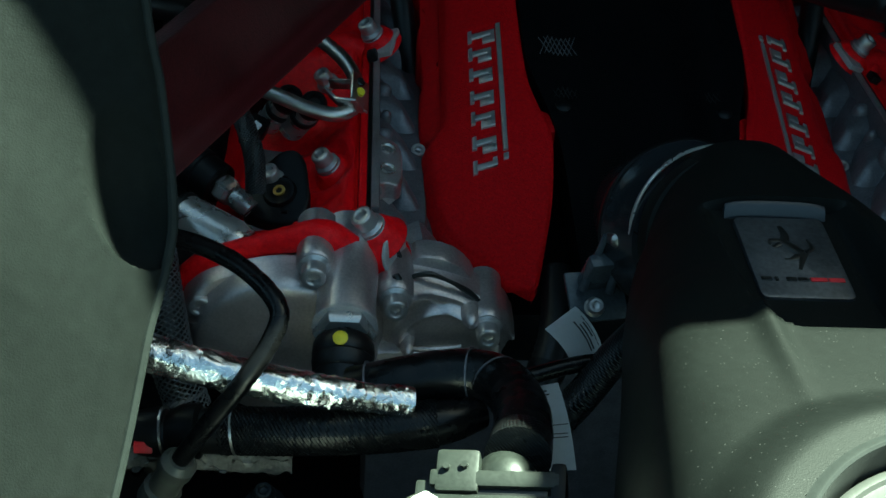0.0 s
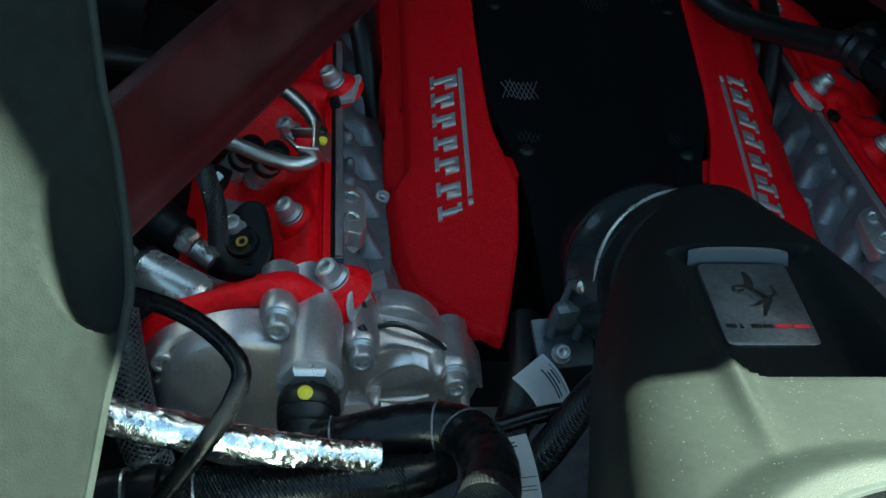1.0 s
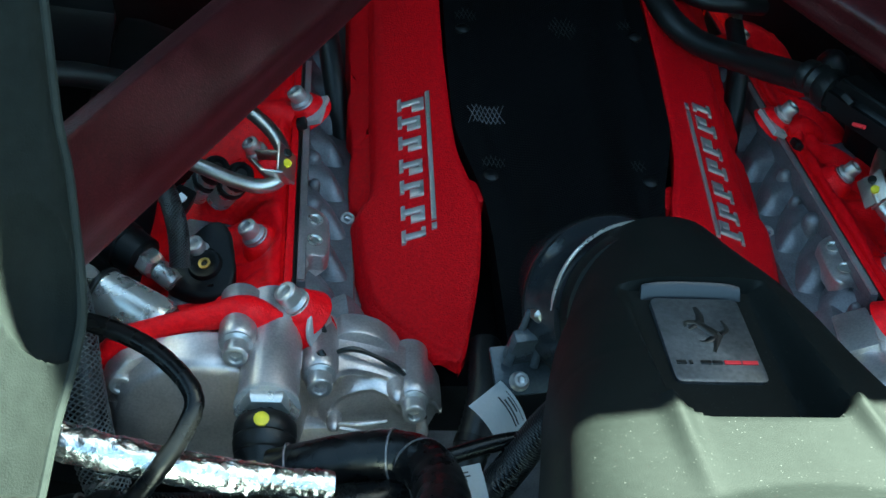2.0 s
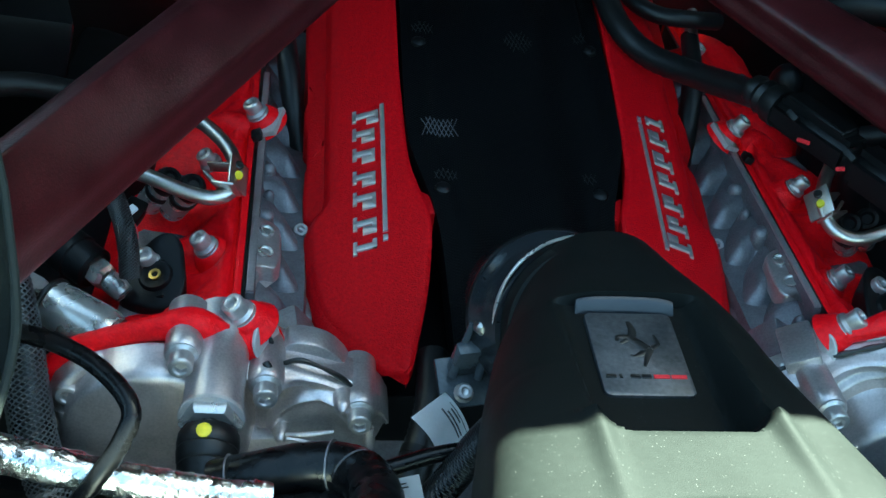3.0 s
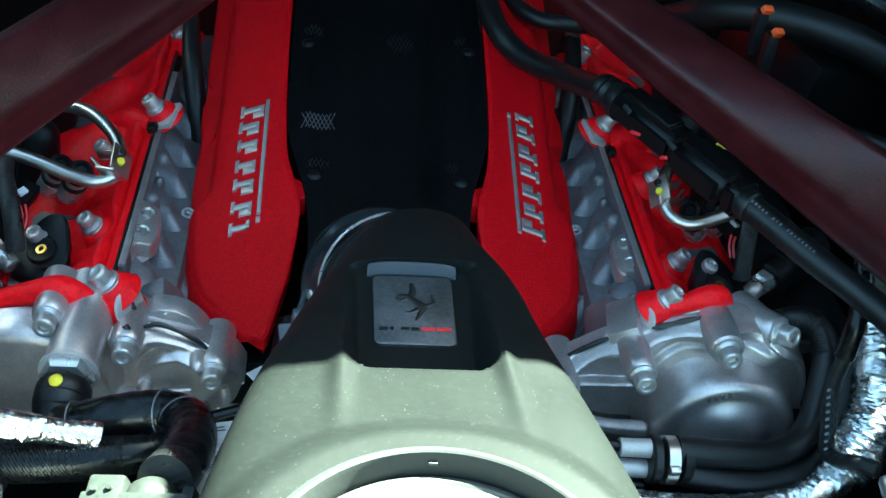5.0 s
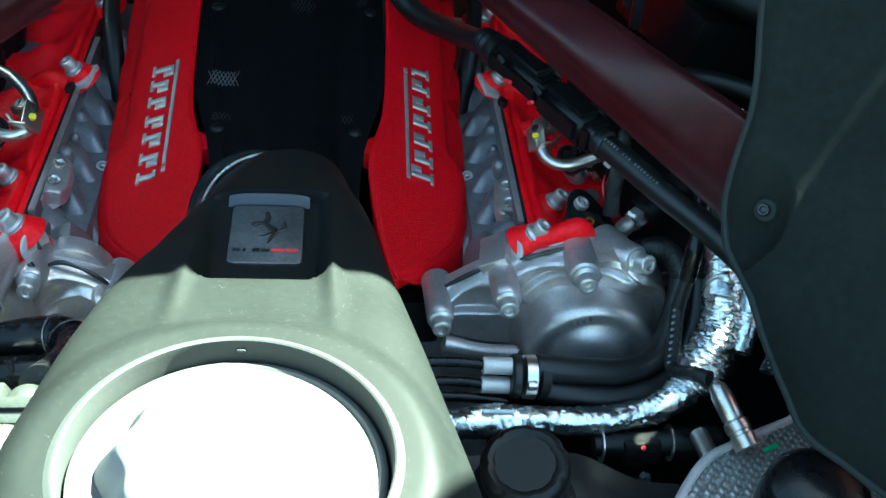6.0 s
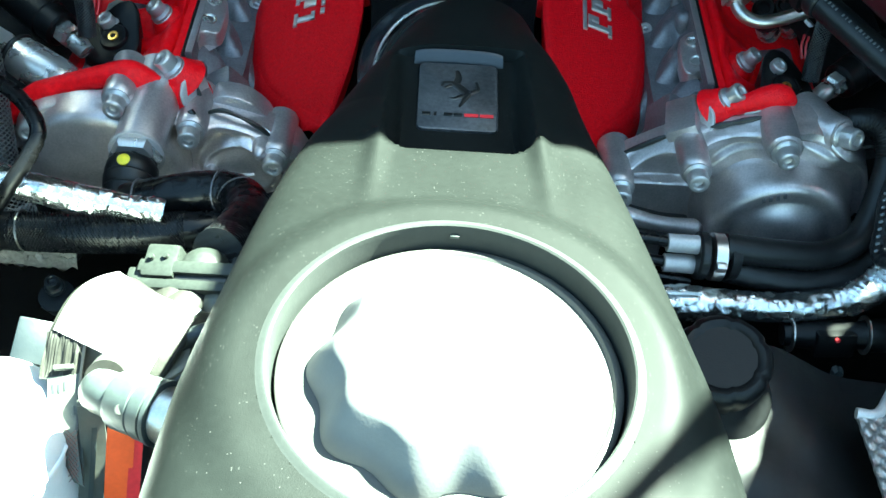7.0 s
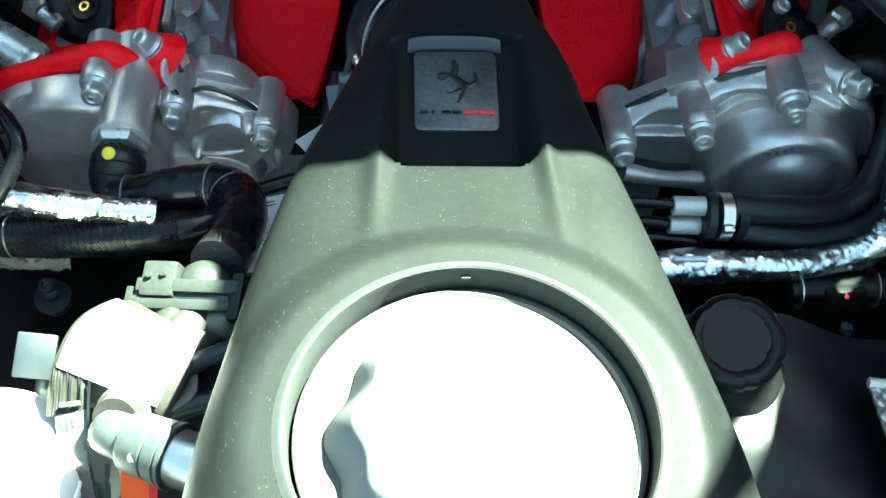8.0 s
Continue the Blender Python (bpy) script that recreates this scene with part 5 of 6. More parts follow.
part("clamp", lathe((-0.1095, 0.6065, 0.5735), (-0.1065, 0.6135, 0.5765), [(0, 0.0158), (0.007, 0.0158)], 16), BLACK, conduit)


# ---- paper tags ----
def tag(name, corners, label, bars, bend=0.0):
    """corners: top-left, top-right, bottom-right, bottom-left; bars: (u0, u1, v0, v1) printed blocks."""
    a, b, c, d = [Vector(q) for q in corners]
    nrm = (b - a).cross(d - a).normalized()
    if nrm.z < 0:
        nrm = -nrm

    def at(u, v, lift=0.0):
        return (a * (1 - u) + b * u) * (1 - v) + (d * (1 - u) + c * u) * v + nrm * (lift + bend * math.sin(math.pi * v))

    t = thing(name, (a + b + c + d) / 4, label, "label", "paper tags")
    bm = sheet(6, 12, lambda u, v: at(u, v))
    bmesh.ops.solidify(bm, geom=bm.faces[:], thickness=0.0004)
    part("paper", bm, PAPER, t)
    for u0, u1, v0, v1 in bars:
        bm = sheet(1, 3, lambda u, v: at(u0 + (u1 - u0) * u, v0 + (v1 - v0) * v, 0.0007))
        part("print_bar", bm, INK, t)
    return t, at


def words(t, text, p, right, down, size):
    """Printed words lying on a tag at p, running along right."""
    cu = bpy.data.curves.new("print_text", "FONT")
    cu.body, cu.size = text, size
    cu.materials.append(INK)
    ob = new("print_text", cu)
    r, u = Vector(right).normalized(), -Vector(down).normalized()
    u = (u - r * u.dot(r)).normalized()
    m = Matrix((r, u, r.cross(u))).transposed().to_4x4()
    m.translation = Vector(p) - BASE[t]
    ob.matrix_basis = m
    ob.parent = t
    BASE[ob] = BASE[t]


tag("paper_tag", [(-0.1236, 0.5754, 0.6536), (-0.0928, 0.618, 0.638), (-0.0736, 0.5805, 0.6237), (-0.1006, 0.550, 0.632)], "small curled white data tag with printed bars", [(0.62, 0.66, 0.2, 0.8), (0.70, 0.74, 0.3, 0.8), (0.80, 0.84, 0.3, 0.6), (0.88, 0.9, 0.2, 0.8)], 0.004)
T2 = [(-0.1460, 0.499, 0.673), (-0.1235, 0.511, 0.666), (-0.1215, 0.4355, 0.668), (-0.1510, 0.434, 0.668)]
t2, at2 = tag("paper_tag", T2, "long white printed tag hanging beside the cover", [(0.15, 0.55, 0.08, 0.10), (0.15, 0.6, 0.13, 0.15), (0.1, 0.95, 0.52, 0.53), (0.1, 0.9, 0.62, 0.63), (0.1, 0.9, 0.66, 0.67)], 0.003)
rt, dn = Vector(T2[1]) - Vector(T2[0]), Vector(T2[3]) - Vector(T2[0])
for text, u, v, size in (("(sec) 5", 0.12, 0.42, 0.0058), ("(sec) 5", 0.2, 0.50, 0.0058), ("ITO", 0.12, 0.84, 0.0066), ("FORME", 0.02, 0.93, 0.0066)):
    words(t2, text, at2(u, v, 0.0009), rt, dn, size)

# ---- sunlit corner: plug, labelled pipe, couplings ----
plug = thing("sensor_plug", (-0.19, 0.40, 0.67), "grey plastic plug with a locking clip on the hose end", "plug")
ax = (14, -10, -9)
part("housing", box((-0.199, 0.401, 0.703), (0.025, 0.026, 0.020), 0.003, ax), PLUGPL, plug)
# near-black block standing in for the shade between housing and lock bars
part("gap_shade", box((-0.180, 0.388, 0.700), (0.062, 0.012, 0.020), 0.001, ax), SEAL, plug)
part("lock_bar", box((-0.180, 0.392, 0.712), (0.074, 0.010, 0.006), 0.002, ax), PLUGPL, plug)
part("lock_bar", box((-0.182, 0.381, 0.704), (0.074, 0.008, 0.012), 0.002, ax), PLUGPL, plug)
part("side_clip", box((-0.216, 0.390, 0.698), (0.016, 0.018, 0.010), 0.002, ax), PLUGPL, plug)
part("dome", lathe((-0.172, 0.402, 0.69), (-0.172, 0.399, 0.716), [(0, 0.019), (0.014, 0.018), (0.021, 0.013), (0.025, 0.005)], 22), PLUGPL, plug)
part("lobe", lathe((-0.157, 0.376, 0.685), (-0.157, 0.370, 0.708), [(0, 0.014), (0.014, 0.0135), (0.021, 0.009), (0.024, 0.003)], 18), PALEPL, plug)
part("dark_end", box((-0.144, 0.383, 0.705), (0.009, 0.034, 0.030), 0.003, ax), BLACK, plug)
bm = bmesh.new()
for k in range(2):
    lathe((-0.207 + 0.010 * k, 0.4005, 0.7125 + 0.0016 * k), (-0.2075 + 0.010 * k, 0.4002, 0.7145 + 0.0016 * k), [(0, 0.0024), (0.002, 0.002)], 10, bm)
part("moulded_dots", bm, PLUGPL, plug)
part("neck", tube([(-0.172, 0.385, 0.690), (-0.182, 0.368, 0.692), (-0.194, 0.350, 0.690)], [0.017, 0.017, 0.017], 18), DULLPL, plug)
elbow = thing("charge_pipe", (-0.21, 0.33, 0.64), "pale pipe under a blank white label, with a stepped elbow fitting", "pipe")
part("pipe", tube([(-0.185, 0.385, 0.693), (-0.20, 0.35, 0.687), (-0.210, 0.322, 0.690)], [0.016, 0.017, 0.017], 24), DULLPL, elbow)
part("neck", tube([(-0.206, 0.322, 0.690), (-0.2105, 0.304, 0.704), (-0.2125, 0.290, 0.716)], [0.0165, 0.0162, 0.0142], 24), DULLPL, elbow)
part("neck_ring", lathe((-0.2098, 0.302, 0.7050), (-0.2112, 0.296, 0.7105), [(0, 0.0160), (0.001, 0.0172), (0.005, 0.0172), (0.006, 0.0158)], 28), PALEPL, elbow, "pale raised ring")
EA, EB = Vector((-0.2205, 0.2815, 0.7225)), Vector((-0.1490, 0.2480, 0.737))
part("elbow", lathe(EA, EB, [(0, 0.004), (0.0015, 0.0095), (0.005, 0.0125), (0.010, 0.0138), (0.026, 0.0146), (0.028, 0.0138)], 30), GREYPL, elbow)
part("coupling", lathe(EA + (EB - EA) * 0.33, EB, [(0, 0.0150), (0.0008, 0.0182), (0.003, 0.0188), (0.018, 0.0190), (0.0188, 0.0182), (0.0196, 0.0182), (0.0204, 0.0196), (0.0285, 0.0200), (0.0292, 0.0186), (0.0300, 0.0186), (0.0306, 0.0206), (0.0335, 0.0206), (0.0345, 0.0190)], 32), GREYPL, elbow)
part("steel_end", lathe(EA + (EB - EA) * 0.70, EB, [(0, 0.0175), (0.030, 0.0175), (0.032, 0.016)], 28), STEEL, elbow)
part("button", lathe((-0.1905, 0.2540, 0.7400), (-0.1912, 0.2520, 0.7425), [(0, 0.0042), (0.002, 0.0042), (0.003, 0.003)], 14), PALEPL, elbow)
LQ = [Vector(q) for q in ((-0.2205, 0.371, 0.729), (-0.164, 0.355, 0.713), (-0.19, 0.303, 0.708), (-0.252, 0.323, 0.724))]


def label_shape(u, v):
    """Quad bent over the pipe, with gently bowed borders."""
    p = (LQ[0] * (1 - u) + LQ[1] * u) * (1 - v) + (LQ[3] * (1 - u) + LQ[2] * u) * v
    bow = math.sin(math.pi * v)
    return p + Vector((-0.003 * bow * (1 - u), 0.003 * bow * (1 - u) - 0.004 * math.sin(math.pi * u) * (1 - v), 0.009 * bow))


bm = sheet(16, 16, label_shape)
bmesh.ops.solidify(bm, geom=bm.faces[:], thickness=0.0005)
part("label", bm, PAPER, elbow, "blank white label")
bm = sheet(24, 24, lambda u, v: label_shape(-0.07 + 1.17 * u, -0.20 + 1.34 * v) - Vector((0, 0, 0.0035 + 0.07 * max(0, -0.20 + 1.34 * v - 1) + 0.04 * max(0, 0.20 - 1.34 * v) + 0.03 * max(0, abs(1.17 * u - 0.57) - 0.5))), 0.004)
part("sleeve", bm, DULLPL, elbow, "dull grey sleeve under the label")
und = thing("lower_shield", (-0.24, 0.3, 0.55), "pale slotted metal shield with a fluted upper edge below the pipe", "shield")
tilt = lambda x, y: 0.7041 + 0.8010 * (y - 0.30) + 0.0001 * (x + 0.25)
part("plate", slab([(-0.2541, 0.3000), (-0.2339, 0.3028), (-0.2324, 0.2740), (-0.2295, 0.2616), (-0.2253, 0.2479), (-0.2322, 0.2501), (-0.2435, 0.2732), (-0.2473, 0.2692), (-0.2503, 0.2726), (-0.2525, 0.2877)], tilt, 0.0025, 0.0006), PALEPL, und)
part("fluted_edge", sheet(90, 8, lambda u, v: (-0.2565 + 0.026 * u - 0.003 * v, 0.3230 - 0.023 * v, 0.722 - 0.019 * v + 0.0003 * math.sin(u * 90) + jog((u * 4, v, 1), 2, 0.003)), 0.002), DULLPL, und, "finely fluted grey edge")
part("seam", strip([(-0.2312, 0.3159, 0.7186), (-0.2324, 0.3029, 0.7076), (-0.2321, 0.2740, 0.6843)], 0.0008, 0.0015, (0, -0.5, 0.85)), SEAL, und, "dark folded seam")
for x, y in ((-0.2495, 0.2940), (-0.2460, 0.2946), (-0.2422, 0.2959), (-0.2353, 0.2841)):
    part("slot", box((x, y, tilt(x, y) + 0.0002), (0.0016, 0.0060, 0.0008), 0.0003, (38, 0, 8)), GREYPL, und)
part("folded_tab", box((-0.2436, 0.3045, 0.7091), (0.013, 0.003, 0.005), 0.001, (20, 0, 8)), PALEPL, und)
bm = bmesh.new()
for k in range(9):
    for d in (-1, 1):
        y = 0.2721 - 0.0025 * k
        x0, x1 = -0.2402 + 0.0007 * k, -0.2320 + 0.0004 * k
        tube([(x0, y - 0.003 * d, tilt(x0, y - 0.003 * d) + 0.0003), (x1, y + 0.003 * d, tilt(x1, y + 0.003 * d) + 0.0003)], 0.0003, 5, 1, bm)
tagged(part("crosshatch", bm, RUST, und, "fine reddish crosshatch"), kind="stuff")
part("support_leg", strip([(-0.2223, 0.2835, 0.706), (-0.2235, 0.2752, 0.672), (-0.229, 0.2580, 0.630)], 0.0078, 0.007, (0.18, -0.68, 0.25)), PALEPL, und, "pale upright leg")
part("leg_rib", strip([(-0.2203, 0.2770, 0.692), (-0.2225, 0.2672, 0.670), (-0.228, 0.2500, 0.628)], 0.0016, 0.003, (0.18, -0.68, 0.25)), GREYPL, und)
part("curved_lip", tube([(-0.268, 0.262, 0.61), (-0.266, 0.271, 0.62), (-0.2642, 0.2831, 0.622), (-0.2583, 0.2879, 0.624), (-0.2525, 0.2882, 0.62)], 0.0035, 12), PALEPL, und)
orange = thing("orange_connector", (-0.208, 0.26, 0.6), "orange plastic connector below the elbow", "connector")
part("block", strip([(-0.2020, 0.2760, 0.697), (-0.2037, 0.2699, 0.683), (-0.2090, 0.2560, 0.640)], 0.0085, 0.006, (0.15, -0.7, 0.25)), ORANGE, orange)
part("side_wall", strip([(-0.1930, 0.2735, 0.690), (-0.1995, 0.2530, 0.636)], 0.004, 0.004, (0.15, -0.7, 0.25)), REDDOT, orange, "darker red side")
tank = thing("white_reservoir", (-0.302, 0.269, 0.545), "white plastic reservoir with a rounded top", "reservoir")
part("vessel", lathe((-0.302, 0.269, 0.545), (-0.302, 0.269, 0.685), [(0, 0.068), (0.10, 0.068), (0.135, 0.063), (0.153, 0.050), (0.162, 0.028)], 36), PAPER, tank)
part("mould_seam", lathe((-0.302, 0.269, 0.676), (-0.302, 0.269, 0.680), [(0, 0.0642), (0.0012, 0.0652), (0.0024, 0.0642)], 48), PAPER, tank)
relay = thing("grey_relay", (-0.325, 0.40, 0.58), "pale grey relay box on a bracket", "relay")
part("case", box((-0.3085, 0.397, 0.612), (0.029, 0.034, 0.020), 0.0022, (30, 17, 3)), BLUEGREY, relay)
part("stem", tube([(-0.303, 0.388, 0.603), (-0.304, 0.3785, 0.596), (-0.310, 0.3717, 0.570), (-0.315, 0.36, 0.52)], 0.0055, 14), GREYPL, relay)
bolt(relay, (-0.318, 0.47, 0.60), (0, -0.3, 1), 0.006, material=BLUEGREY)
part("stud_plate", lathe((-0.318, 0.475, 0.565), (-0.318, 0.47, 0.588), [(0, 0.012), (0.01, 0.012), (0.012, 0.015), (0.015, 0.015)], 16), BLUEGREY, relay)
frame_arm = thing("front_bracket", (-0.17, 0.33, 0.6), "dark bracket arms reaching under the cover", "bracket")
part("arm", tube([(-0.195, 0.322, 0.69), (-0.1717, 0.3343, 0.706), (-0.1504, 0.342, 0.711), (-0.11, 0.36, 0.71)], 0.0065, 12), BLUEGREY, frame_arm)
part("arm", tube([(-0.205, 0.300, 0.675), (-0.1871, 0.3066, 0.688), (-0.1649, 0.3112, 0.697), (-0.12, 0.325, 0.70)], 0.0065, 12), BLUEGREY, frame_arm)
part("web", slab([(-0.1734, 0.3405), (-0.1723, 0.3462), (-0.1532, 0.3584), (-0.1293, 0.3698), (-0.1257, 0.313), (-0.1678, 0.3088), (-0.1711, 0.3212)], lambda x, y: 0.69, 0.004, 0.0008), PANEL, frame_arm)
part("strap_lug", slab(smooth_outline([(-0.192, 0.304), (-0.1825, 0.3164), (-0.1741, 0.3341), (-0.1686, 0.3333), (-0.167, 0.3165), (-0.1726, 0.3082), (-0.1841, 0.3025)], 3), lambda x, y: 0.702 + 0.25 * (x + 0.18), 0.004, 0.002), PALEPL, frame_arm, "pale rounded strap lug")

# ---- harness across the other bank ----
har = thing("main_harness", (0.22, 0.86, 0.68), "thick black wiring harness with a long connector and printed sleeve", "harness")
part("conduit", tube([(0.118, 1.36, 0.82), (0.112, 1.22, 0.782), (0.115, 1.13, 0.756), (0.127, 1.073, 0.737), (0.152, 1.036, 0.725), (0.186, 0.985, 0.732), (0.210, 0.925, 0.750), (0.222, 0.885, 0.763)], 0.0132, 18, 10, shape=lambda i, a: 1 + 0.04 * (i % 2)), RUBBER, har)
C0, C1 = Vector((0.222, 0.885, 0.763)), Vector((0.313, 0.706, 0.757))
part("boot", lathe(C0 + (C0 - C1) * 0.1, C0 + (C1 - C0) * 0.12, [(0, 0.0140), (0.006, 0.0160), (0.011, 0.0145), (0.016, 0.0172), (0.022, 0.0155), (0.028, 0.0190), (0.04, 0.0190)], 20), RUBBER, har)
mdir = axes_to(C0, C1)
for nm, c, sz in (("connector_half", (0, 0, 0.062), (0.034, 0.032, 0.10)), ("connector_half", (0, 0, 0.146), (0.041, 0.038, 0.080)), ("lock_slide", (0, 0.018, 0.06), (0.022, 0.008, 0.07)), ("side_rail", (0.018, 0, 0.08), (0.008, 0.022, 0.04)), ("taper", (0, 0, 0.190), (0.033, 0.032, 0.022))):
    bm = bmesh.new()
    bmesh.ops.create_cube(bm, size=1.0, matrix=mdir @ Matrix.Translation(c) @ Matrix.Diagonal((*sz, 1)))
    bmesh.ops.bevel(bm, geom=bm.edges[:], offset=min(sz) * 0.28, segments=3, affect="EDGES")
    part(nm, bm, BLACK, har)
for k, sx in enumerate((-1, 1, -1)):
    q = mdir @ Vector((0.018 * sx, 0.012, 0.045 + 0.034 * k))
    part("latch", box(q, (0.008, 0.012, 0.006), 0.0015, (20, 30, 40)), BLACK, har)
part("wire_tip", tube([mdir @ Vector((-0.026, 0.0, 0.064)), mdir @ Vector((-0.027, 0.004, 0.076))], 0.002, 8), REDDOT, har)
part("wire_tip", tube([mdir @ Vector((-0.028, 0.0, 0.112)), mdir @ Vector((-0.028, 0.004, 0.118))], 0.002, 8), REDDOT, har)
part("wire_tip", tube([mdir @ Vector((0.024, 0.014, 0.128)), mdir @ Vector((0.024, 0.016, 0.140))], 0.0016, 8), YELLOW, har)
SV = [(0.306, 0.716, 0.757), (0.325, 0.685, 0.755), (0.355, 0.640, 0.748), (0.385, 0.598, 0.742), (0.41, 0.56, 0.735), (0.44, 0.51, 0.722)]
part("sleeve", tube(SV, [0.0120, 0.0125, 0.0128, 0.0128, 0.0128, 0.0128], 22), RUBBER, har, "smooth heat-shrink sleeve")
part("sleeve_collar", lathe((0.310, 0.709, 0.757), (0.317, 0.698, 0.7565), [(0, 0.0140), (0.004, 0.0152), (0.010, 0.0152), (0.012, 0.0135)], 20), RUBBER, har)
bm = bmesh.new()
d = (Vector(SV[2]) - Vector(SV[1])).normalized()
n = Vector((-0.25, -0.55, 0.8))
n = (n - d * n.dot(d)).normalized()
for k, wd in enumerate((3, 2.4, 2.4, 2.6, 2, 0, 2.2, 1.4, 2.2, 0, 2.6, 3, 1.4, 2.2, 2.2, 2.2, 1.4, 2.4)):
    if wd:
        q = Vector(SV[1]) + d * (-0.016 + 0.0042 * k) + n * 0.0130
        strip([q - d * 0.0004 * wd, q + d * 0.0004 * wd], 0.0014, 0.0002, n, bm)
part("print_bars", bm, GRIP, har, "row of small pale printed bars")
sm = thing("thin_harness", (0.17, 1.15, 0.70), "thinner black hose curving across the red plenum", "hose")
part("tube", tube([(0.135, 1.24, 0.76), (0.15, 1.17, 0.738), (0.18, 1.13, 0.73), (0.22, 1.12, 0.73), (0.26, 1.14, 0.72)], 0.010, 14), RUBBER, sm)

# ---- hoses and foil below the domed timing cover ----
dual = thing("twin_hose", (0.3, 0.56, 0.58), "pair of corrugated black hoses held by a steel clamp", "hose")
rib = lambda i, a: 1 + 0.045 * (i % 2)
part("hose", tube([(0.245, 0.549, 0.603), (0.29, 0.550, 0.598), (0.335, 0.555, 0.594), (0.370, 0.573, 0.600), (0.389, 0.605, 0.622), (0.397, 0.630, 0.645), (0.392, 0.648, 0.661), (0.378, 0.660, 0.662), (0.360, 0.668, 0.650)], 0.0125, 18, 16, shape=rib), RUBBER, dual)
part("hose", tube([(0.245, 0.545, 0.582), (0.29, 0.540, 0.576), (0.335, 0.541, 0.574), (0.380, 0.556, 0.582), (0.408, 0.590, 0.610), (0.418, 0.63, 0.645)], 0.0120, 18, 16, shape=rib), RUBBER, dual)
part("rubber_ring", lathe((0.221, 0.547, 0.593), (0.231, 0.547, 0.5925), [(0, 0.0195), (0.002, 0.0215), (0.008, 0.0215), (0.010, 0.0195)], 28), RUBBER, dual)
part("clamp", lathe((0.234, 0.547, 0.5925), (0.245, 0.547, 0.592), [(0, 0.0195), (0.0005, 0.0212), (0.0105, 0.0212), (0.011, 0.0195)], 32), STEEL, dual, "steel band clamp")
part("clamp_ear", box((0.2395, 0.527, 0.600), (0.009, 0.006, 0.010), 0.0015, (20, 0, 0)), STEEL, dual)
part("back_ring", lathe((0.247, 0.547, 0.592), (0.256, 0.548, 0.591), [(0, 0.0200), (0.009, 0.0190)], 28), RUBBER, dual)
for y, z in ((0.549, 0.604), (0.544, 0.584)):
    part("silver_sleeve", lathe((0.194, y, z + 0.001), (0.221, y, z), [(0, 0.0076), (0.0006, 0.0082), (0.0275, 0.0084)], 22), BAND, dual, "pale metal sleeve")
    part("inner_pipe", tube([(0.205, y, z), (0.17, y + 0.002, z + 0.003), (0.12, y, z + 0.004)], 0.0050, 12), GLOSSY, dual)
part("inner_pipe", tube([(0.22, 0.538, 0.569), (0.18, 0.540, 0.572), (0.12, 0.540, 0.574)], 0.0050, 12), GLOSSY, dual)
fr = thing("foil_pipe", (0.3, 0.52, 0.56), "foil-wrapped pipe that rises into a wrapped vertical section", "pipe")
part("wrap", tube([(0.15, 0.50, 0.575), (0.20, 0.507, 0.574), (0.26, 0.51, 0.571), (0.32, 0.513, 0.571), (0.37, 0.525, 0.582), (0.405, 0.545, 0.602)], [0.015, 0.016, 0.014, 0.013, 0.015, 0.018], 40, 40, shape=crumple(0.20, 9)), FOIL, fr)
part("riser", tube([(0.440, 0.660, 0.708), (0.437, 0.640, 0.690), (0.433, 0.610, 0.665), (0.428, 0.585, 0.645)], [0.0215, 0.0220, 0.0215, 0.0200], 48, 40, shape=crumple(0.17, 21)), FOIL, fr)
part("lower_wrap", tube([(0.430, 0.590, 0.648), (0.424, 0.572, 0.632), (0.413, 0.557, 0.618), (0.403, 0.545, 0.604), (0.392, 0.535, 0.592)], [0.0190, 0.0200, 0.0235, 0.0250, 0.0200], 48, 40, shape=crumple(0.24, 31)), FOIL, fr)
part("tape_ring", tube([(0.4325, 0.604, 0.660), (0.4312, 0.600, 0.6565), (0.4300, 0.595, 0.652)], 0.0222, 36, 8, shape=crumple(0.05, 4)), FOIL, fr)
part("side_tube", tube([(0.470, 0.648, 0.708), (0.465, 0.625, 0.688), (0.458, 0.600, 0.668), (0.450, 0.572, 0.642), (0.440, 0.552, 0.622)], [0.0125, 0.0125, 0.0125, 0.0120, 0.0110], 32, 30, shape=crumple(0.06, 5)), FOIL, fr, "smoother foil tube beside the riser")
part("tape_end", tube([(0.4515, 0.578, 0.647), (0.4490, 0.570, 0.640)], 0.0140, 30, 20, shape=crumple(0.16, 8)), FOIL, fr)
part("paper_band", box((0.206, 0.507, 0.588), (0.030, 0.014, 0.002), 0.0005, (-38, 4, 4)), PAPER, fr, "white paper band")
lead2 = thing("braided_lead", (0.40, 0.55, 0.6), "black lead with a silver-flecked sleeve, looping to the sensor", "cable")
LEAD = [(0.398, 0.66, 0.775), (0.392, 0.615, 0.748), (0.384, 0.588, 0.722), (0.380, 0.578, 0.690), (0.377, 0.573, 0.655), (0.372, 0.550, 0.640), (0.366, 0.528, 0.630), (0.368, 0.512, 0.634), (0.374, 0.494, 0.650), (0.384, 0.482, 0.656)]
part("sleeve", tube(LEAD, 0.0068, 14, 12, shape=lambda i, a: 1 + 0.04 * math.sin(i * 1.3 + a * 2)), SLEEVE, lead2)
part("rubber_loop", tube(LEAD[:4], 0.0085, 14), GLOSSY, lead2)
for k in range(9):
    q = Vector(LEAD[4]).lerp(Vector(LEAD[6]), k / 8)
    part("fleck", box(q + Vector((-0.0045, -0.004, 0.0045)), (0.0036, 0.0022, 0.0030), 0.0008, (30, -30, 10)), THREAD, lead2, "silver fleck in the braid")
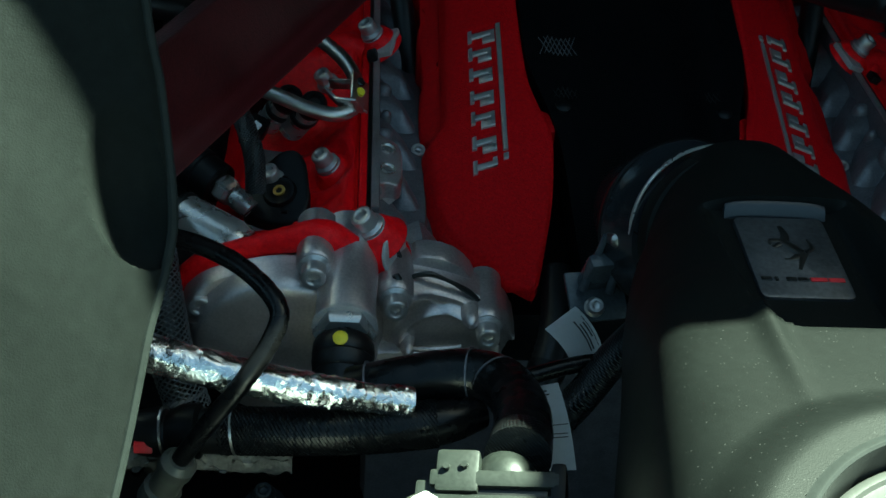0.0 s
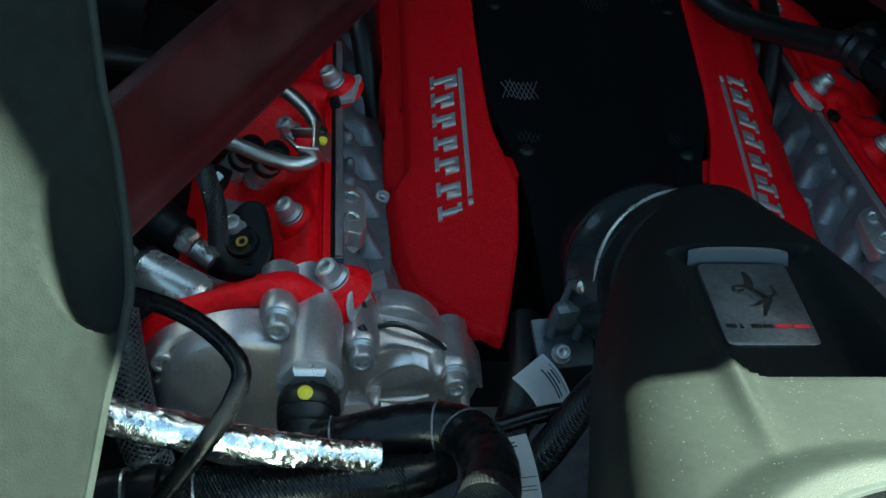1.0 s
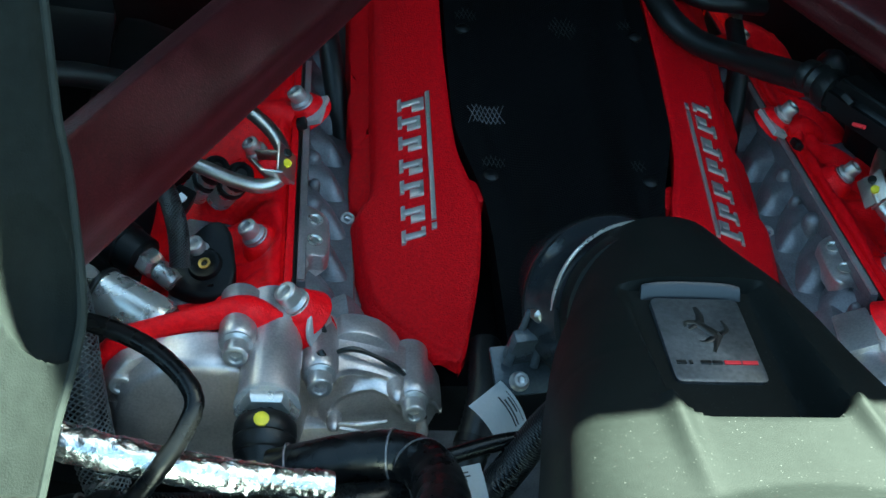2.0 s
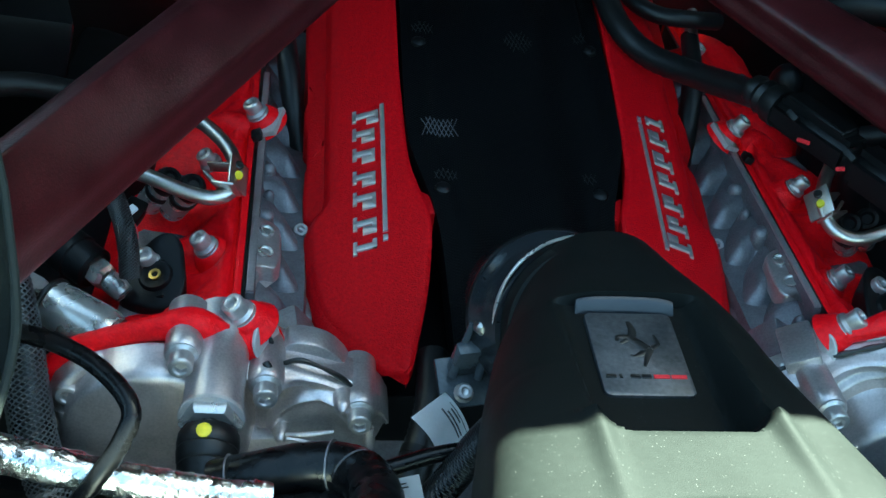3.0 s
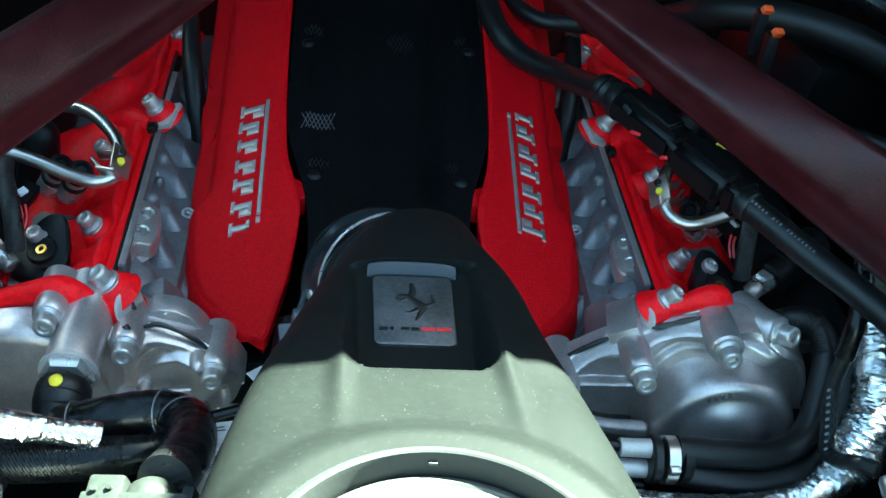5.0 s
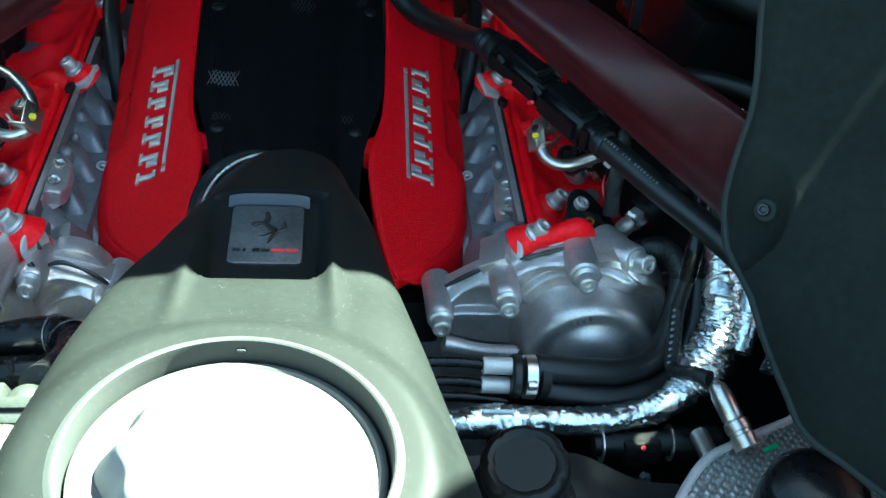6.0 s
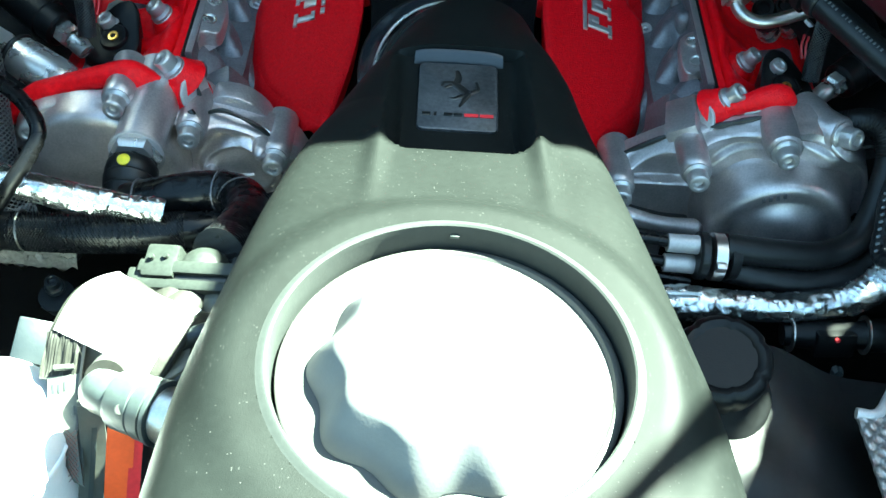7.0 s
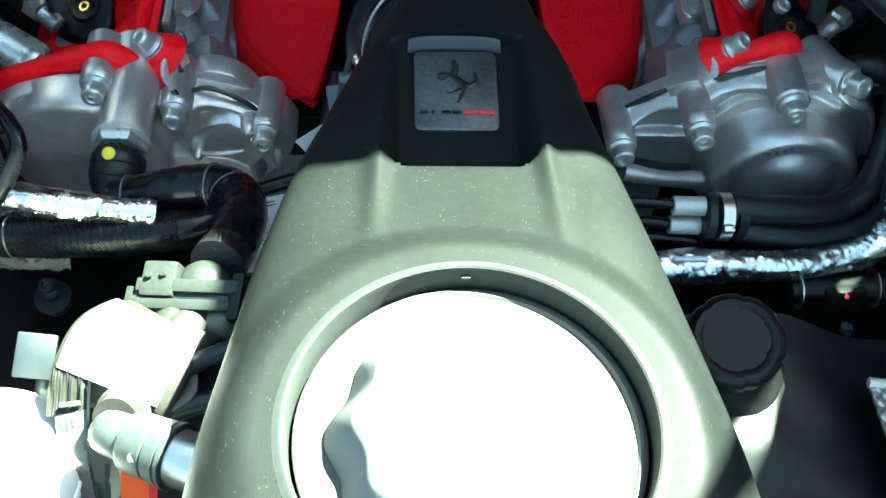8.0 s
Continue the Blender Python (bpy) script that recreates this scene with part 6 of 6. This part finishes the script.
lead3 = thing("braided_lead", (0.47, 0.55, 0.6), "grey braided lead running down behind the foil riser", "cable")
BR3 = [(0.500, 0.640, 0.735), (0.493, 0.600, 0.706), (0.484, 0.568, 0.680), (0.470, 0.540, 0.652), (0.452, 0.515, 0.632)]
part("core", tube(BR3, 0.0060, 12), BLACK, lead3)
part("braid", braid(BR3, 0.0062, 4, 0.02, 0.0010), THREAD, lead3)
plate = thing("brace_end_plate", (0.42, 0.60, 0.72), "dark grey steel plate at the foot of the brace", "bracket")
part("plate", front_slab(smooth_outline([(0.385, 0.770), (0.398, 0.742), (0.412, 0.722), (0.440, 0.708), (0.452, 0.716), (0.456, 0.745), (0.440, 0.780)], 3), lambda x, z: 0.622 - 0.5 * (z - 0.74), 0.006, 0.0015), GREYPL, plate)
wire = thing("thin_wire", (0.40, 0.69, 0.60), "thin pale yellow wire beside the timing cover", "wire")
part("wire", tube([(0.385, 0.690, 0.588), (0.395, 0.693, 0.598), (0.408, 0.697, 0.602), (0.420, 0.702, 0.598)], 0.0018, 8), PALEPL, wire)
sens = thing("exhaust_sensor", (0.39, 0.45, 0.64), "steel exhaust sensor screwed into a dimpled shield", "sensor")
part("body", lathe((0.388, 0.478, 0.655), (0.409, 0.430, 0.628), [(0, 0.004), (0.004, 0.0075), (0.010, 0.0085), (0.012, 0.0095), (0.034, 0.0095), (0.036, 0.0085), (0.038, 0.0108), (0.046, 0.0112), (0.047, 0.0100), (0.050, 0.0100), (0.051, 0.0112), (0.062, 0.0112)], 28), STEEL, sens)
shd = thing("heat_shield", (0.38, 0.37, 0.6), "dimpled metal heat shield with a folded bright rim", "heat shield")


SHIELD_RIM = [(0.335, 0.375), (0.375, 0.426), (0.43, 0.457), (0.49, 0.486), (0.56, 0.52)]


def shield_shape(u, v):
    x = 0.318 + 0.20 * u
    y = lerp_table(SHIELD_RIM, x) - 0.20 * v
    z = 0.609 + 0.055 * math.sin(min(1.0, v * 1.1) * math.pi * 0.6) * (0.35 + 0.65 * u) - 0.02 * v
    k = math.sin(x * 2 * math.pi / 0.0125) * math.sin(y * 2 * math.pi / 0.0125)
    return (x, y, z + 0.0013 * k)


part("dimpled_sheet", sheet(120, 120, shield_shape, 0.003), HEAT, shd)
part("rim", tube([shield_shape(k / 12, 0.0) for k in range(13)], 0.0045, 10, 3), BAND, shd, "bright folded rim")
part("paint_mark", strip([Vector(shield_shape(0.55, 0.12)) + Vector((0, 0, 0.002)), Vector(shield_shape(0.62, 0.13)) + Vector((0, 0, 0.002))], 0.0022, 0.0006), GREEN, shd, "green paint stroke")
part("dark_drum", lathe((0.435, 0.350, 0.60), (0.425, 0.335, 0.690), [(0, 0.044), (0.06, 0.043), (0.078, 0.040), (0.086, 0.032), (0.089, 0.015)], 36), GLOSSY, shd, "glossy black drum on the shield")

btank = thing("coolant_tank", (0.25, 0.3, 0.45), "black moulded coolant tank with a round fluted cap", "tank")
part("body", sheet(60, 60, lambda u, v: (0.14 + 0.34 * u, 0.10 + 0.34 * v, 0.610 - 0.09 * u ** 2 - 0.04 * (1 - v) + 0.006 * math.sin(u * 12 + v * 4) + jog((u * 3, v * 3, 4), 2.2, 0.010)), 0.12), TANK, btank)
part("neck", lathe((0.214, 0.40, 0.58), (0.211, 0.393, 0.63), [(0, 0.05), (0.02, 0.046), (0.035, 0.033), (0.05, 0.031)], 36), TANK, btank)
part("cap", lathe((0.211, 0.393, 0.628), (0.207, 0.386, 0.656), [(0, 0.034), (0.014, 0.0365), (0.022, 0.0365), (0.026, 0.0345), (0.0285, 0.030), (0.0278, 0.026), (0.0265, 0.0245), (0.0265, 0.005)], 96, wob=lambda a: 1 - 0.05 * max(0, math.cos(7 * a)) ** 6), BLACK, btank, "round black fluted cap")
conn = thing("black_connector", (0.345, 0.48, 0.54), "black moulded connector with a thin wire ring", "connector")
part("block", box((0.343, 0.495, 0.552), (0.036, 0.026, 0.024), 0.003, (-15, 0, 4)), BLACK, conn)
part("barrel", lathe((0.30, 0.497, 0.552), (0.42, 0.50, 0.556), [(0, 0.010), (0.02, 0.0125), (0.07, 0.0125), (0.075, 0.015), (0.085, 0.015), (0.12, 0.0145)], 20), BLACK, conn)
part("wire_ring", lathe((0.3715, 0.499, 0.5545), (0.373, 0.499, 0.5545), [(0, 0.0175), (0.0015, 0.0175)], 24), STEEL, conn)
part("wire_ring", lathe((0.306, 0.497, 0.552), (0.3075, 0.497, 0.552), [(0, 0.0155), (0.0015, 0.0155)], 24), STEEL, conn)
part("red_dot", lathe((0.343, 0.484, 0.563), (0.343, 0.4825, 0.5655), [(0, 0.0025), (0.0015, 0.0022)], 10), REDDOT, conn)
nut = thing("loose_clip", (0.345, 0.46, 0.54), "small pale metal clip hanging under the connector", "clip")
part("clip", lathe((0.343, 0.468, 0.545), (0.342, 0.455, 0.55), [(0, 0.003), (0.006, 0.006), (0.012, 0.004)], 7), GREYPL, nut)
pipe_r = thing("steel_stub", (0.395, 0.47, 0.57), "short bright steel pipe stub", "pipe")
part("stub", lathe((0.395, 0.49, 0.575), (0.398, 0.45, 0.578), [(0, 0.009), (0.03, 0.009), (0.032, 0.007)], 16), STEEL, pipe_r)


# ---- black side panels that carry the brace ends ----
def side_panel(s):
    t = thing("side_panel", (s * 0.55, 0.3, 0.7), "black moulded plastic panel over the strut mount", "panel", "side panels")
    edge_pts = [(0.41, 0.66), (0.390, 0.61), (0.384, 0.581), (0.3825, 0.558), (0.378, 0.538), (0.370, 0.525), (0.364, 0.511), (0.3615, 0.498), (0.365, 0.482), (0.376, 0.455), (0.3845, 0.428), (0.394, 0.402), (0.402, 0.383), (0.412, 0.360), (0.434, 0.335), (0.46, 0.305), (0.52, 0.24)]
    if s < 0:
        edge_pts = [(0.41, 0.66), (0.390, 0.60), (0.378, 0.549), (0.372, 0.534), (0.368, 0.518), (0.364, 0.500), (0.363, 0.485), (0.367, 0.465), (0.373, 0.444), (0.380, 0.409), (0.388, 0.374), (0.40, 0.33), (0.43, 0.25)]
    line = spline([(x, y, 0) for x, y in edge_pts], 5)

    def f(u, v):
        q = v * (len(line) - 1)
        i = min(int(q), len(line) - 2)
        p = line[i].lerp(line[i + 1], q - i)
        w = u ** 1.7 * (0.72 - p.x)
        x, y = p.x + w, p.y
        z = 0.835 + 1.2 * (x - 0.383) + 1.2 * (y - 0.478)
        z -= (0.9 * (y - 0.42) * min(1.0, w / 0.16) if y > 0.42 else 0.0) + 0.35 * max(0, x - 0.52)
        z -= 0.012 * max(0, 1 - w / 0.012) ** 2
        # deep dish round the mounting bolt
        dd = math.hypot((x - 0.384) * 1.35, y - 0.486)
        z -= 0.034 * max(0.0, 1 - (dd / 0.028) ** 2) ** 0.8
        return (s * x, y, z)

    bm = sheet(110, 200, f)
    bmesh.ops.solidify(bm, geom=bm.faces[:], thickness=0.006)
    part("skin", bm, PANEL, t)
    part("edge_bead", tube([f(0.0, k / 24) for k in range(25)], 0.0030, 8, 2), PANEL, t, "rounded moulded edge bead")
    if s > 0:
        c, a = Vector((0.390, 0.491, 0.832)), Vector((-0.6, -0.6, 0.5)).normalized()
        part("boss", lathe(c - a * 0.012, c, [(0, 0.0105), (0.009, 0.0100), (0.0115, 0.0085), (0.012, 0.006)], 28), PANEL, t)
        bolt(t, c + a * 0.005, a, 0.0052, material=RUBBER)
        slot = smooth_outline([(0.476, 0.566), (0.49, 0.552), (0.525, 0.548), (0.555, 0.56), (0.545, 0.575), (0.51, 0.574)], 4)
        under = lambda x, y: 0.838 + 1.2 * (x - 0.383) + 1.2 * (y - 0.478) - 0.9 * (y - 0.42) * min(1.0, (x - 0.383) / 0.16)
        part("slot", slab(slot, under, 0.006, 0.001), SEAL, t, "dark slot in the panel")
    return t


for s in (-1, 1):
    side_panel(s)
# ---- far background in the bay ----
for x, y, z in ((0.384, 0.9065, 0.833), (0.385, 0.95, 0.838)):
    oc = thing("orange_cable_clip", (x, y, z), "orange high-voltage cable clip in the dark bay", "clip", "orange clips")
    part("clip", box((x, y, z), (0.012, 0.008, 0.008), 0.002, (30, 10, 20)), ORANGE, oc)
    part("base", box((x, y + 0.01, z - 0.03), (0.012, 0.014, 0.05), 0.003), TANK, oc)
for s in (-1, 1):
    bg = thing("rear_pipework", (s * 0.45, 1.15, 0.6), "black hoses and brackets in the dark rear corner", "pipework", "rear pipework")
    for k, pts in enumerate((((0.35, 1.2, 0.70), (0.42, 1.12, 0.76), (0.52, 1.05, 0.77), (0.62, 1.0, 0.74)), ((0.45, 1.35, 0.74), (0.50, 1.2, 0.80), (0.56, 1.1, 0.80), (0.66, 1.05, 0.76)), ((0.40, 1.0, 0.66), (0.48, 0.95, 0.70), (0.56, 0.90, 0.70), (0.64, 0.88, 0.66)))):
        part("hose", tube([(s * x, y, z) for x, y, z in pts], 0.022 - 0.005 * k, 14), GLOSSY if k == 1 else RUBBER, bg)
    part("bracket", box((s * 0.55, 1.15, 0.68), (0.16, 0.2, 0.08), 0.01, (0, 12, 15)), BLACK, bg)
    stub = thing("rear_lead", (s * 0.23, 1.08, 0.6), "black rubber lead with a steel tip behind the manifold", "cable", "rear leads")
    part("lead", tube([(s * 0.205, 0.99, 0.585), (s * 0.222, 1.06, 0.66), (s * 0.228, 1.10, 0.685), (s * 0.232, 1.14, 0.70)], [0.011, 0.012, 0.011, 0.010], 14), RUBBER, stub)
    part("tip", lathe((s * 0.232, 1.135, 0.70), (s * 0.236, 1.165, 0.725), [(0, 0.008), (0.015, 0.008), (0.017, 0.006), (0.035, 0.006)], 12), STEEL, stub)

solo("foil_scrap", sheet(14, 8, lambda u, v: (0.394 + 0.013 * u, 0.596 + 0.006 * v, 0.848 + 0.012 * v - 0.006 * u + jog((u, v, 7), 5, 0.004)), 0.001), FOIL, "small bright scrap of foil tape beside the brace", "foil tape")
